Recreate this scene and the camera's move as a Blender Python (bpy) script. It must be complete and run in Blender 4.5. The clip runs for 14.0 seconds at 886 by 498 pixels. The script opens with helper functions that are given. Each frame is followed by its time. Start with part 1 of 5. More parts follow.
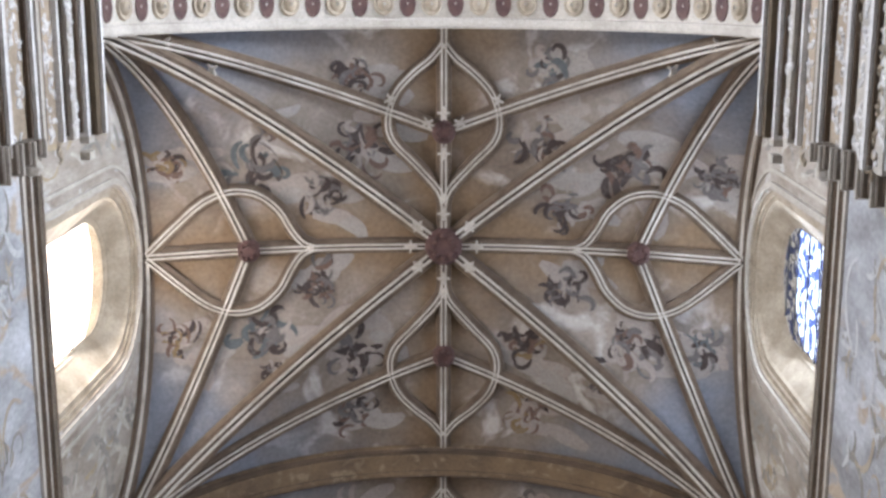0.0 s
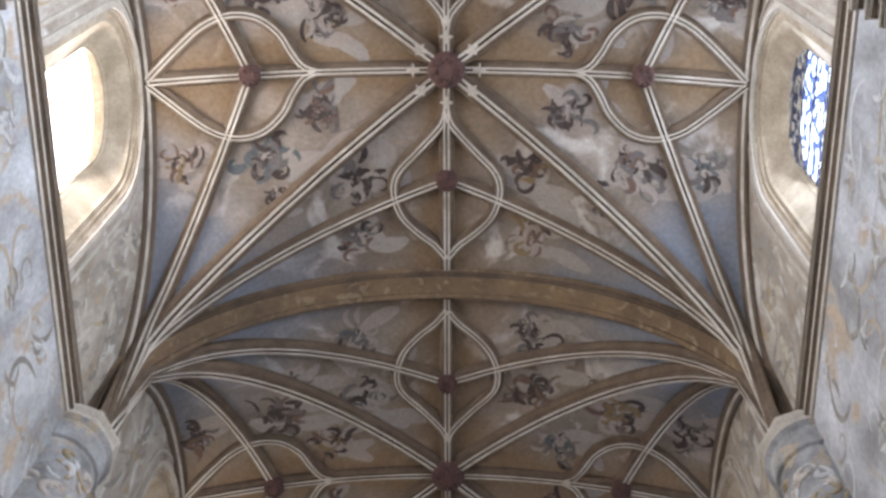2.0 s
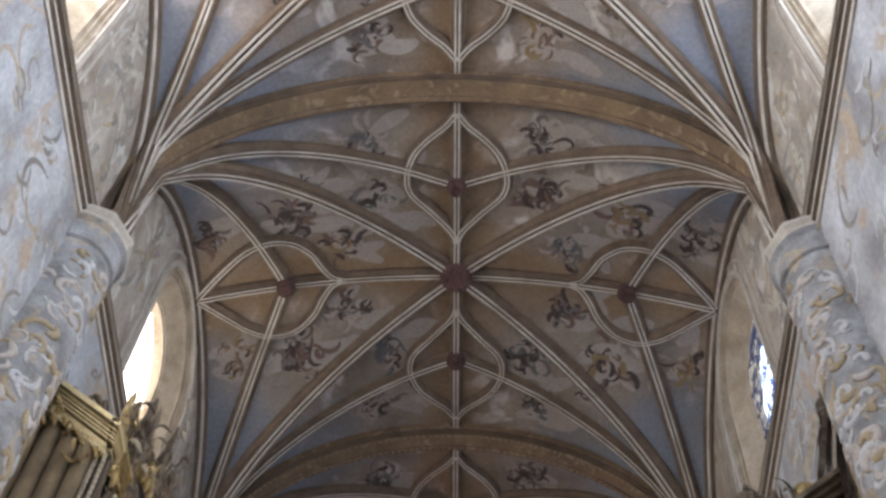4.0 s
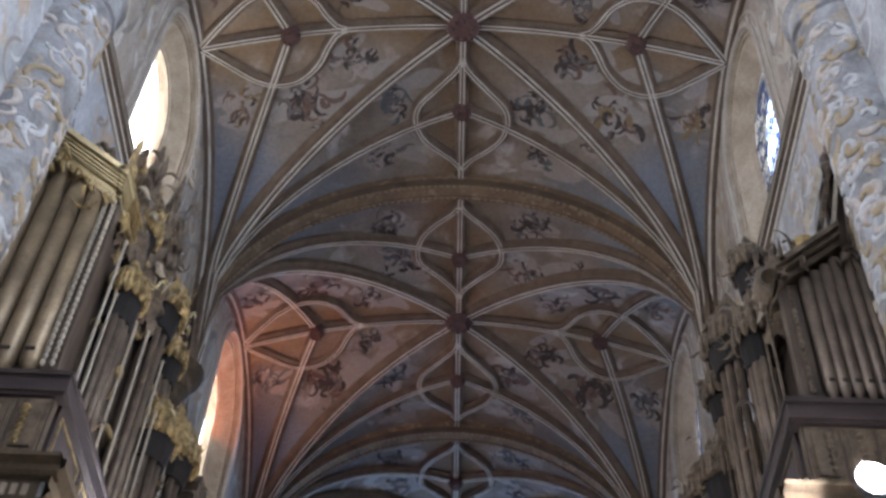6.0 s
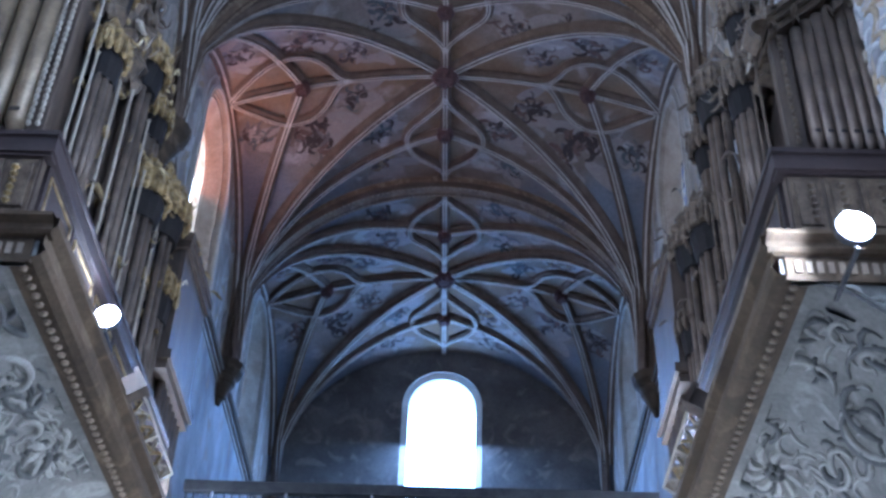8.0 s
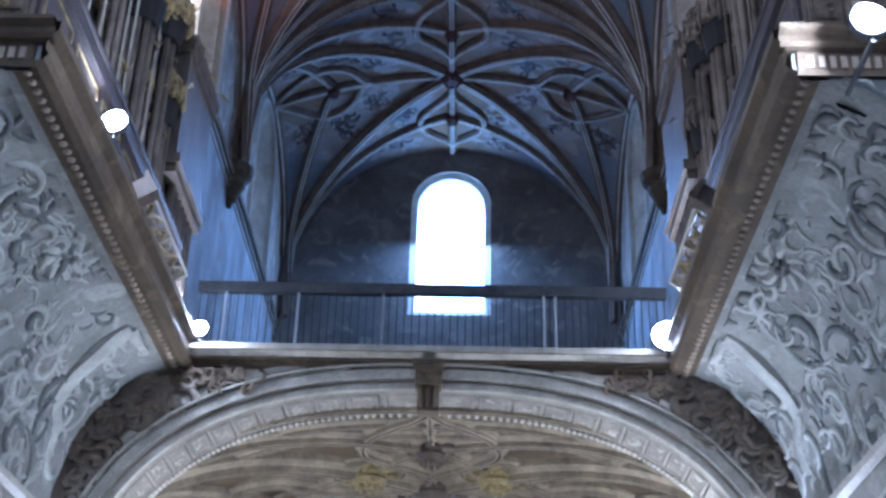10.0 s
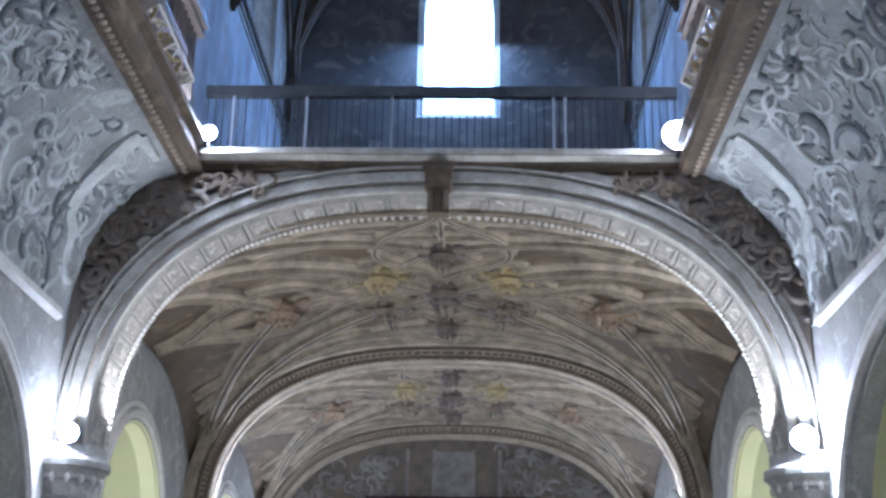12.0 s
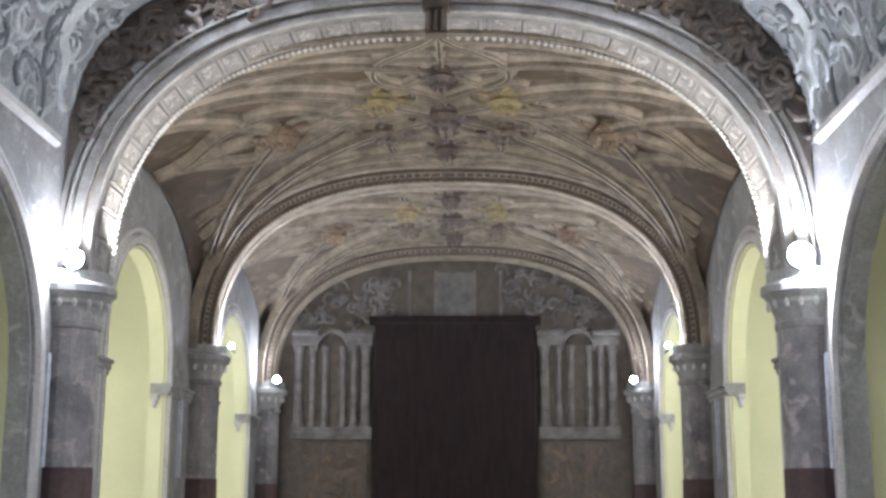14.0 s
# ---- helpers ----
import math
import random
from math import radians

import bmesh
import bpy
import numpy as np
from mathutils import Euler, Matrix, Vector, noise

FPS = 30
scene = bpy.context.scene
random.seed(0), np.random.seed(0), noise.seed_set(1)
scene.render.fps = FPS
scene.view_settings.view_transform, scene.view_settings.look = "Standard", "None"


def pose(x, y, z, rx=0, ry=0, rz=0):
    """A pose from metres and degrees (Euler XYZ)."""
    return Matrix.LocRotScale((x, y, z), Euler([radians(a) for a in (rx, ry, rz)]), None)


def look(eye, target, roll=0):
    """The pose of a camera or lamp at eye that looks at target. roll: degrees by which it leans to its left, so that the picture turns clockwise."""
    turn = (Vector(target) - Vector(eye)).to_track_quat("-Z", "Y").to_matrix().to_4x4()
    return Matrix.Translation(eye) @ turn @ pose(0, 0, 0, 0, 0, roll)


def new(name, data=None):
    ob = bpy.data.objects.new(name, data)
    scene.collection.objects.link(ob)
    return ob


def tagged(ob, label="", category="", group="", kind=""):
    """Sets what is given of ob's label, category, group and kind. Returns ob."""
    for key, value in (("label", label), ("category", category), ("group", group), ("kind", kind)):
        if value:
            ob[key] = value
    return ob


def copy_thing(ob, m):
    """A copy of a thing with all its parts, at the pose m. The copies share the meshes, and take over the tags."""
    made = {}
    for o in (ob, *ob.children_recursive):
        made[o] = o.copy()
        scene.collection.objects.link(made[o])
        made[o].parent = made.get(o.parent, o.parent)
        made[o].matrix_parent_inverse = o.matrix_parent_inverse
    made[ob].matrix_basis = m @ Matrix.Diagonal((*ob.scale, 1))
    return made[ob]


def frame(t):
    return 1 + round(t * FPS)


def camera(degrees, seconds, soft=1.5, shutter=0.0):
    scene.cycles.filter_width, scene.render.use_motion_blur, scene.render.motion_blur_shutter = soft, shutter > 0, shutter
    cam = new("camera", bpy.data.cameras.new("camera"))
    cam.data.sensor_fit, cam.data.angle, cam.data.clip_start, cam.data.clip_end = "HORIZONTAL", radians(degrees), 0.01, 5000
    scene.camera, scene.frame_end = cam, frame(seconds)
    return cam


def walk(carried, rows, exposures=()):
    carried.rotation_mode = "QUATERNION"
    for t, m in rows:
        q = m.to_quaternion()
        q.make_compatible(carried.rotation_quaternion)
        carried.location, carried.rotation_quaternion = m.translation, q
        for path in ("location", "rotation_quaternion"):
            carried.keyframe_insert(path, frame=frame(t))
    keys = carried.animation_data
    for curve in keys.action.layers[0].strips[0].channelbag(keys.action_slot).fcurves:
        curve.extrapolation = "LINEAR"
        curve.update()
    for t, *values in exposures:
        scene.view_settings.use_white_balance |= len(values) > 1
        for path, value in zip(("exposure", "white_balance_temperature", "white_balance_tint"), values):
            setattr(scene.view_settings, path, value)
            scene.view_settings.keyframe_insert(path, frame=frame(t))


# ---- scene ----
# ---------------------------------------------------------------- camera
cam = camera(39.23, 14.0, soft=3.0)
EYE = (0.56, 0.0, 1.6)
ROWS = [  # seconds, and the three turns of the camera in degrees
    (0.0, 167.759, -1.452, -0.079),
    (0.5, 165.991, -1.343, 0.117),
    (1.0, 164.093, -1.376, -0.076),
    (1.5, 162.109, -1.408, 0.083),
    (2.0, 159.673, -1.51, 0.23),
    (2.5, 157.581, -1.765, 0.099),
    (2.7, 156.717, -1.892, -0.017),
    (4.8, 146.126, -2.299, 0.18),
    (5.0, 144.894, -2.638, -0.136),
    (5.5, 142.108, -2.823, -0.226),
    (6.0, 139.205, -2.591, -0.196),
    (6.5, 136.743, -2.364, -0.328),
    (7.0, 133.836, -2.165, -0.379),
    (7.5, 130.902, -1.882, -0.269),
    (8.0, 127.962, -1.686, -0.132),
    (8.2, 126.987, -1.539, 0.047),
    (10.3, 117.214, -1.187, 0.791),
    (10.5, 116.135, -1.022, 0.957),
    (11.0, 113.551, -1.3, 1.045),
    (11.5, 111.459, -1.44, 1.124),
    (12.0, 109.655, -0.862, 1.267),
    (12.5, 107.776, -0.66, 1.151),
    (13.0, 105.205, -0.739, 1.129),
    (13.5, 103.333, -0.907, 1.245),
    (14.0, 101.474, -0.111, 1.464),
]
walk(cam, [(t, pose(*EYE, a, b, c)) for t, a, b, c in ROWS],
     exposures=[(0.0, 0.36, 6150, 14), (2.5, 0.54, 6300, 14), (5.0, 0.62, 6050, 14), (6.5, 0.74, 5500, 14), (7.5, 0.8, 4750, 13), (8.2, 0.77, 4500, 13), (10.5, 0.64, 4500, 14), (11.0, 0.64, 4550, 14), (12.5, 0.76, 4750, 14), (14.0, 0.86, 5050, 14)])

# ---------------------------------------------------------------- world and light
world = bpy.data.worlds.new("world")
scene.world = world
world.use_nodes = True
_n = world.node_tree.nodes
_sky = _n.new("ShaderNodeTexSky")
_sky.sky_type, _sky.sun_disc = "NISHITA", False
_sky.sun_elevation, _sky.sun_rotation = radians(42), radians(-70)
world.node_tree.links.new(_sky.outputs[0], _n["Background"].inputs[0])
_n["Background"].inputs[1].default_value = 0.12


def area(name, eye, target, w, h, power, colour):
    """A lamp in an opening, facing target."""
    data = bpy.data.lights.new(name, "AREA")
    data.shape, data.size, data.size_y, data.energy, data.color = "RECTANGLE", w, h, power, colour
    ob = new(name, data)
    ob.matrix_world = look(eye, target)
    return ob


def bulb(name, at, power, colour, radius=0.08):
    data = bpy.data.lights.new(name, "POINT")
    data.energy, data.color, data.shadow_soft_size = power, colour, radius
    ob = new(name, data)
    ob.location = at
    return ob


# ---- the plan: X across from the nave's axis, Y along it, Z up
BAY = 8.63
CENTRES = [4.9 + BAY * k for k in range(4)]
ARCHES = [0.58 + BAY * k for k in range(5)]
HALF = 5.45            # half the nave's width
END = 35.1             # the end wall
SPRING, CROWN, APEX = 19.2, 24.6, 23.4
CORNICE = 18.05
GAL = 17.5             # front of the choir gallery
GAL_Z = 9.36
CAP_Z = 4.75

sun = bpy.data.lights.new("sun", "SUN")
sun.energy, sun.angle, sun.color = 3.0, radians(0.5), (1.0, 0.93, 0.82)
new("sun", sun).matrix_world = look((0, 0, 60), (14.0, 9.0, 46.0))

for k, yc in enumerate(CENTRES[:3]):
    # third west lamp is added, orange and tilted up, to colour the vault cell
    area("daylight_west", ((-5.8, -5.8, -5.42)[k], yc, 21.0), ((0, yc, 20.2), (0, yc, 20.2), (-4.6, yc, 24.5))[k], 1.8, 2.6, (270, 30, 42)[k], ((1, .95, .88), (1, .92, .8), (1, .24, .05))[k])
    area("daylight_east", (5.8, yc, 21.0), (0, yc, 20.2), 1.8, 2.6, (250, 26, 2)[k], (.8, .9, 1))
area("daylight_end", (0, END - 0.15, 21.2), (0, 30.5, 10.0), 2.1, 4.6, 620, (.46, .66, 1))
# tall windows of the crossing, behind the viewer
area("daylight_crossing_west", (-7.2, -3.4, 22.5), (1, -.4, 22), 4.0, 6.0, 1900, (.88, .94, 1))
area("daylight_crossing_east", (7.2, -3.4, 22.5), (-1, -.4, 22), 4.0, 6.0, 2500, (.86, .93, 1))
area("daylight_crossing_end", (0, -13.4, 18.0), (0, 10, 18), 7.0, 9.0, 150, (.84, .92, 1))

# ---------------------------------------------------------------- materials


def material(name, a, b, rough=0.8, scale=2.0, fine=25.0, bump=0.25, metal=0.0, c=None, mark=None, spec=0.3, stretch=(1, 1, 1), amount=0.5, grain=0.45):
    """Two colours mixed by broad stains, a third by smaller marks, and fine relief."""
    m = bpy.data.materials.new(name)
    m.use_nodes = True
    n, l = m.node_tree.nodes, m.node_tree.links
    p = n["Principled BSDF"]
    co = n.new("ShaderNodeNewGeometry")
    mp = n.new("ShaderNodeMapping")
    mp.inputs["Scale"].default_value = stretch
    l.new(co.outputs["Position"], mp.inputs[0])
    big = n.new("ShaderNodeTexNoise")
    big.inputs["Scale"].default_value, big.inputs["Detail"].default_value, big.inputs["Roughness"].default_value = scale, 6, 0.6
    l.new(mp.outputs[0], big.inputs["Vector"])
    r = n.new("ShaderNodeMapRange")
    r.inputs[1].default_value, r.inputs[2].default_value = amount - 0.16, amount + 0.16
    l.new(big.outputs["Fac"], r.inputs[0])
    mix = n.new("ShaderNodeMix")
    mix.data_type = "RGBA"
    mix.inputs[6].default_value, mix.inputs[7].default_value = (*a, 1), (*b, 1)
    l.new(r.outputs[0], mix.inputs[0])
    out = mix.outputs[2]
    sm = n.new("ShaderNodeTexNoise")
    sm.inputs["Scale"].default_value, sm.inputs["Detail"].default_value = fine, 5
    l.new(mp.outputs[0], sm.inputs["Vector"])
    if c:
        mk = n.new("ShaderNodeTexNoise")
        mk.inputs["Scale"].default_value, mk.inputs["Detail"].default_value, mk.inputs["Distortion"].default_value = mark or scale * 2.3, 4, 1.2
        l.new(mp.outputs[0], mk.inputs["Vector"])
        r2 = n.new("ShaderNodeMapRange")
        r2.inputs[1].default_value, r2.inputs[2].default_value = 0.56, 0.66
        l.new(mk.outputs["Fac"], r2.inputs[0])
        mix2 = n.new("ShaderNodeMix")
        mix2.data_type = "RGBA"
        l.new(r2.outputs[0], mix2.inputs[0])
        l.new(out, mix2.inputs[6])
        mix2.inputs[7].default_value = (*c, 1)
        out = mix2.outputs[2]
    # fine grain
    g = n.new("ShaderNodeMix")
    g.data_type, g.blend_type = "RGBA", "MULTIPLY"
    g.inputs[0].default_value = grain
    rr = n.new("ShaderNodeMapRange")
    rr.inputs[1].default_value, rr.inputs[2].default_value, rr.inputs[3].default_value, rr.inputs[4].default_value = 0.3, 0.7, 0.55, 1.15
    l.new(sm.outputs["Fac"], rr.inputs[0])
    l.new(out, g.inputs[6])
    l.new(rr.outputs[0], g.inputs[7])
    l.new(g.outputs[2], p.inputs["Base Color"])
    p.inputs["Roughness"].default_value, p.inputs["Metallic"].default_value, p.inputs["Specular IOR Level"].default_value = rough, metal, spec
    if bump:
        bp = n.new("ShaderNodeBump")
        bp.inputs["Strength"].default_value, bp.inputs["Distance"].default_value = bump, 0.03
        l.new(sm.outputs["Fac"], bp.inputs["Height"])
        l.new(bp.outputs[0], p.inputs["Normal"])
    return m


def plain_emitter(name, colour, strength):
    m = bpy.data.materials.new(name)
    m.use_nodes = True
    p = m.node_tree.nodes["Principled BSDF"]
    p.inputs["Base Color"].default_value = (*colour, 1)
    p.inputs["Emission Color"].default_value, p.inputs["Emission Strength"].default_value = (*colour, 1), strength
    return m


def stained_glass(name, light, deep, share, lead_width=.03, scale=5.0):
    """Leaded glass that lets daylight through: small pieces of light and deep colour between dark leads."""
    m = bpy.data.materials.new(name)
    m.use_nodes = True
    n, l = m.node_tree.nodes, m.node_tree.links
    n.remove(n["Principled BSDF"])
    geo = n.new("ShaderNodeNewGeometry")
    vor = n.new("ShaderNodeTexVoronoi")
    vor.inputs["Scale"].default_value = scale
    l.new(geo.outputs["Position"], vor.inputs["Vector"])
    edge = n.new("ShaderNodeTexVoronoi")
    edge.feature = "DISTANCE_TO_EDGE"
    edge.inputs["Scale"].default_value = scale
    l.new(geo.outputs["Position"], edge.inputs["Vector"])
    sep = n.new("ShaderNodeSeparateColor")
    l.new(vor.outputs["Color"], sep.inputs[0])
    pick = n.new("ShaderNodeMath")
    pick.operation = "LESS_THAN"
    pick.inputs[1].default_value = share
    l.new(sep.outputs[0], pick.inputs[0])
    mix = n.new("ShaderNodeMix")
    mix.data_type = "RGBA"
    mix.inputs[6].default_value, mix.inputs[7].default_value = (*light, 1), (*deep, 1)
    l.new(pick.outputs[0], mix.inputs[0])
    lead = n.new("ShaderNodeMath")
    lead.operation = "GREATER_THAN"
    lead.inputs[1].default_value = lead_width
    l.new(edge.outputs["Distance"], lead.inputs[0])
    mul = n.new("ShaderNodeMix")
    mul.data_type, mul.blend_type = "RGBA", "MULTIPLY"
    mul.inputs[0].default_value = 1.0
    l.new(mix.outputs[2], mul.inputs[6])
    l.new(lead.outputs[0], mul.inputs[7])
    tr = n.new("ShaderNodeBsdfTransparent")
    l.new(mul.outputs[2], tr.inputs[0])
    gl = n.new("ShaderNodeBsdfGlossy")
    gl.inputs["Roughness"].default_value = 0.15
    sh = n.new("ShaderNodeMixShader")
    sh.inputs[0].default_value = 0.06
    l.new(tr.outputs[0], sh.inputs[1])
    l.new(gl.outputs[0], sh.inputs[2])
    l.new(sh.outputs[0], n["Material Output"].inputs[0])
    return m




def vault_paint(name):
    m = material(name, (.29, .245, .21), (.165, .128, .1), .9, .8, 14, .15, c=(.44, .4, .37), mark=.9)
    n, l = m.node_tree.nodes, m.node_tree.links
    base = n["Principled BSDF"].inputs["Base Color"].links[0].from_node
    tc = n.new("ShaderNodeTexCoord")
    warp = n.new("ShaderNodeTexNoise")
    warp.inputs["Scale"].default_value, warp.inputs["Detail"].default_value = .9, 5
    l.new(tc.outputs["Object"], warp.inputs["Vector"])
    wob = n.new("ShaderNodeVectorMath")
    wob.operation = "MULTIPLY_ADD"
    l.new(warp.outputs["Color"], wob.inputs[0])
    wob.inputs[1].default_value = (2.2, 2.2, 0)
    add = n.new("ShaderNodeVectorMath")
    add.operation = "ADD"
    add.inputs[1].default_value = (-1.1, -1.1, 0)
    l.new(tc.outputs["Object"], add.inputs[0])
    ab = n.new("ShaderNodeVectorMath")
    ab.operation = "ABSOLUTE"
    l.new(add.outputs[0], wob.inputs[2])
    l.new(wob.outputs[0], ab.inputs[0])
    sp = n.new("ShaderNodeSeparateXYZ")
    l.new(ab.outputs[0], sp.inputs[0])

    def math_node(op, x, y):
        q = n.new("ShaderNodeMath")
        q.operation = op
        for i, v in enumerate((x, y)):
            if isinstance(v, (int, float)):
                q.inputs[i].default_value = v
            else:
                l.new(v, q.inputs[i])
        return q.outputs[0]
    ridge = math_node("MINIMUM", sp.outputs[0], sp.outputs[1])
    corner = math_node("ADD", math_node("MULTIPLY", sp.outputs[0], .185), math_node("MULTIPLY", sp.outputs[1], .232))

    def layer(src, lo, hi, colour, under):
        r = n.new("ShaderNodeMapRange")
        r.inputs[1].default_value, r.inputs[2].default_value = lo, hi
        l.new(src, r.inputs[0])
        mx = n.new("ShaderNodeMix")
        mx.data_type = "RGBA"
        l.new(r.outputs[0], mx.inputs[0])
        l.new(under, mx.inputs[6])
        mx.inputs[7].default_value = (*colour, 1)
        return mx.outputs[2]
    under = base.inputs[6].links[0].from_socket
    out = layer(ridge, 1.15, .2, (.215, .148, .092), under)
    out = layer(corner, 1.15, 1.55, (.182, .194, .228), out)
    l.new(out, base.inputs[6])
    return m


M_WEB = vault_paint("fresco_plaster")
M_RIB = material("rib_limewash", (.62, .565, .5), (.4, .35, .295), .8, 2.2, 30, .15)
# rib sides coloured dark to hold the shade beside the pale faces
M_RIBSIDE = material("rib_side_shaded", (.175, .128, .09), (.115, .083, .06), .85, 3, 30, .15)
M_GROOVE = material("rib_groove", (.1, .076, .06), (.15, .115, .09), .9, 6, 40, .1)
M_BOSS = material("boss_wood", (.075, .04, .038), (.12, .065, .055), .7, 6, 30, .6)
M_ARCH = material("arch_ochre", (.21, .143, .083), (.13, .09, .058), .85, 1.6, 20, .2, c=(.27, .2, .13))
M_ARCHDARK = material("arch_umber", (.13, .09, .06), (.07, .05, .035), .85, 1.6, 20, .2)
M_ARCHLIGHT = material("arch_bead", (.3, .225, .145), (.2, .15, .1), .85, 3, 25, .2)
M_COLUMN = material("column_paint", (.4, .405, .42), (.17, .165, .165), .85, 1.6, 18, .25, c=(.4, .33, .25), mark=2.4)
M_LOW = material("grey_stone", (.3, .28, .25), (.2, .185, .165), .85, 1.2, 18, .25, c=(.36, .33, .29), mark=2.6)
M_WALL = material("wall_plaster", (.55, .565, .595), (.25, .245, .25), .9, .9, 16, .25, c=(.42, .34, .26), mark=1.5, stretch=(1, 1, .55))
M_UPPER = material("upper_wall_paint", (.46, .415, .365), (.26, .215, .172), .9, 1.3, 16, .25, c=(.54, .52, .5), mark=1.7, stretch=(1, 1.3, .5))
M_STONE = material("pale_stone", (.52, .48, .42), (.4, .36, .31), .85, 1.8, 22, .25)
M_SURROUND = material("window_surround", (.47, .4, .31), (.3, .245, .18), .85, 1.8, 18, .25)
M_COVE = material("grisaille_ground", (.3, .292, .268), (.185, .18, .168), .9, 1.2, 18, .2, c=(.36, .35, .32), mark=2.2)
M_SCROLL = material("grisaille_light", (.47, .46, .42), (.32, .312, .285), .9, 3, 25, .2)
M_SHADE = material("grisaille_dark", (.12, .122, .118), (.175, .175, .168), .9, 3, 25, .2)
M_GOLD = material("gilding", (.6, .44, .2), (.15, .105, .05), .33, 7, 40, .5, metal=.6)
# paler gilding with window light and highlights put into its colour
M_GOLD_BRIGHT = material("gilding_lit", (.85, .72, .42), (.6, .47, .23), .3, 6, 40, .2, metal=.4)
M_GILT_DULL = material("gilding_dull", (.2, .15, .1), (.07, .052, .037), .45, 7, 40, .4, metal=.35)
M_BEAD = material("bead_paint", (.5, .44, .35), (.34, .29, .22), .6, 6, 40, .2)
M_BEAM = material("beam_wood", (.06, .042, .038), (.036, .026, .024), .5, 2, 30, .3, stretch=(1, .6, 3))
M_PIPE_DARK = material("pipe_lead", (.22, .165, .12), (.1, .078, .06), .5, 3, 30, .1, metal=.45)
M_OCHRE = material("ochre_paint", (.42, .33, .21), (.3, .24, .16), .9, 4, 25, .1, c=(.38, .34, .29), mark=6)
M_FLESH = material("rose_paint", (.52, .47, .43), (.42, .37, .33), .9, 4, 25, .1, c=(.4, .36, .33), mark=6)
M_CASE = material("organ_wood", (.12, .088, .062), (.055, .04, .03), .55, 2, 30, .3, stretch=(3, 3, .6))
M_PIPE = material("pipe_tin", (.36, .27, .165), (.2, .15, .095), .4, 3, 30, .1, metal=.35)
M_DARK = material("opening_dark", (.012, .01, .01), (.02, .016, .014), .9, 3, 30, .1)
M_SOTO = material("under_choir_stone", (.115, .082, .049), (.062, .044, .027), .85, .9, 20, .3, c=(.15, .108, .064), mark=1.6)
M_PALE = material("pale_paint", (.55, .55, .55), (.44, .44, .45), .9, 4, 25, .1, c=(.4, .4, .41), mark=6)
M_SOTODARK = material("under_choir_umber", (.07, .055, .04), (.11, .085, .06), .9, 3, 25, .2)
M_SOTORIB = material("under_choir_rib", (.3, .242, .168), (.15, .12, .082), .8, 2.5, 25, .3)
M_CARVED = material("carved_black", (.11, .088, .066), (.17, .135, .1), .5, 4, 30, .4)
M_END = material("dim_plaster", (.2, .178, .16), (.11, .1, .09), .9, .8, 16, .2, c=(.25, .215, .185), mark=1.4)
M_WOOD = material("door_wood", (.016, .011, .0105), (.027, .018, .016), .85, 2, 30, .3, spec=.08, stretch=(4, 4, .5))
M_SOFFIT = material("soffit_stone", (.27, .24, .2), (.17, .15, .125), .85, 3, 30, .3)
M_WHITE = material("white_stone", (.74, .72, .7), (.56, .54, .52), .8, 3, 25, .2)
M_LEDGE = material("ledge_shaded_stone", (.13, .1, .075), (.22, .19, .16), .8, 2, 25, .3)
M_TAN = material("tan_plaster", (.42, .335, .245), (.28, .22, .16), .85, 1.5, 20, .2)
M_ARCHFACE = material("arch_face_stone", (.42, .38, .32), (.26, .232, .19), .8, 2.5, 28, .3)
M_DADO = material("dado_red", (.095, .06, .05), (.065, .042, .036), .8, 2, 20, .2)
M_YELLOW = material("yellow_plaster", (.62, .58, .34), (.55, .52, .3), .9, .5, 30, .05, grain=.1)
M_GILT_LEAF = material("dull_gilt_leaf", (.28, .21, .088), (.15, .115, .05), .5, 6, 40, .4)
M_ALTAR = material("altar_stone", (.175, .152, .125), (.08, .07, .06), .7, 2.5, 25, .3)
M_PIER = material("pier_paint", (.26, .232, .208), (.13, .117, .108), .8, 1.7, 20, .3, c=(.32, .275, .24), mark=2.6)
M_IRON = material("iron", (.03, .03, .035), (.06, .06, .06), .5, 5, 40, .1, metal=.6)
M_STEEL = material("bright_steel", (.5, .5, .52), (.4, .4, .42), .3, 5, 40, .05, metal=.9)
M_FLOOR = material("floor_marble", (.42, .38, .34), (.25, .22, .2), .35, .8, 15, .1)
M_GLASS_W = stained_glass("glass_pale", (1.0, .98, .93), (.8, .6, .5), .1, .008)
M_GLASS_E = stained_glass("glass_blue", (.85, .9, 1.0), (.1, .14, .34), .45, .03, 9.0)
M_GLASS_N = stained_glass("glass_clear", (.95, .98, 1.0), (.9, .95, 1.0), .2, .004)
M_LAMP = plain_emitter("lamp_glass", (1.0, .98, .95), 90.0)
M_SKY = plain_emitter("sky_glow", (1.0, .97, .92), 3.6)
M_SKY_E = plain_emitter("sky_glow_shaded", (.85, .93, 1.0), 2.4)
M_SKY_N = plain_emitter("sky_glow_blue", (.5, .7, 1.0), 11.0)
PAINT = [material("paint_" + n, a, tuple(x * .8 + .02 for x in a), .9, 5, 22, .05, c=tuple(x * .7 + .07 for x in a), mark=7) for n, a in (
    ("umber", (.055, .038, .033)), ("rust", (.145, .09, .068)), ("slate", (.1, .112, .115)), ("flesh", (.33, .28, .25)), ("grey", (.14, .122, .115)), ("ochre", (.22, .15, .075)), ("cloud", (.315, .28, .255)), ("blue", (.17, .25, .42)))]

# ---------------------------------------------------------------- helpers of shape


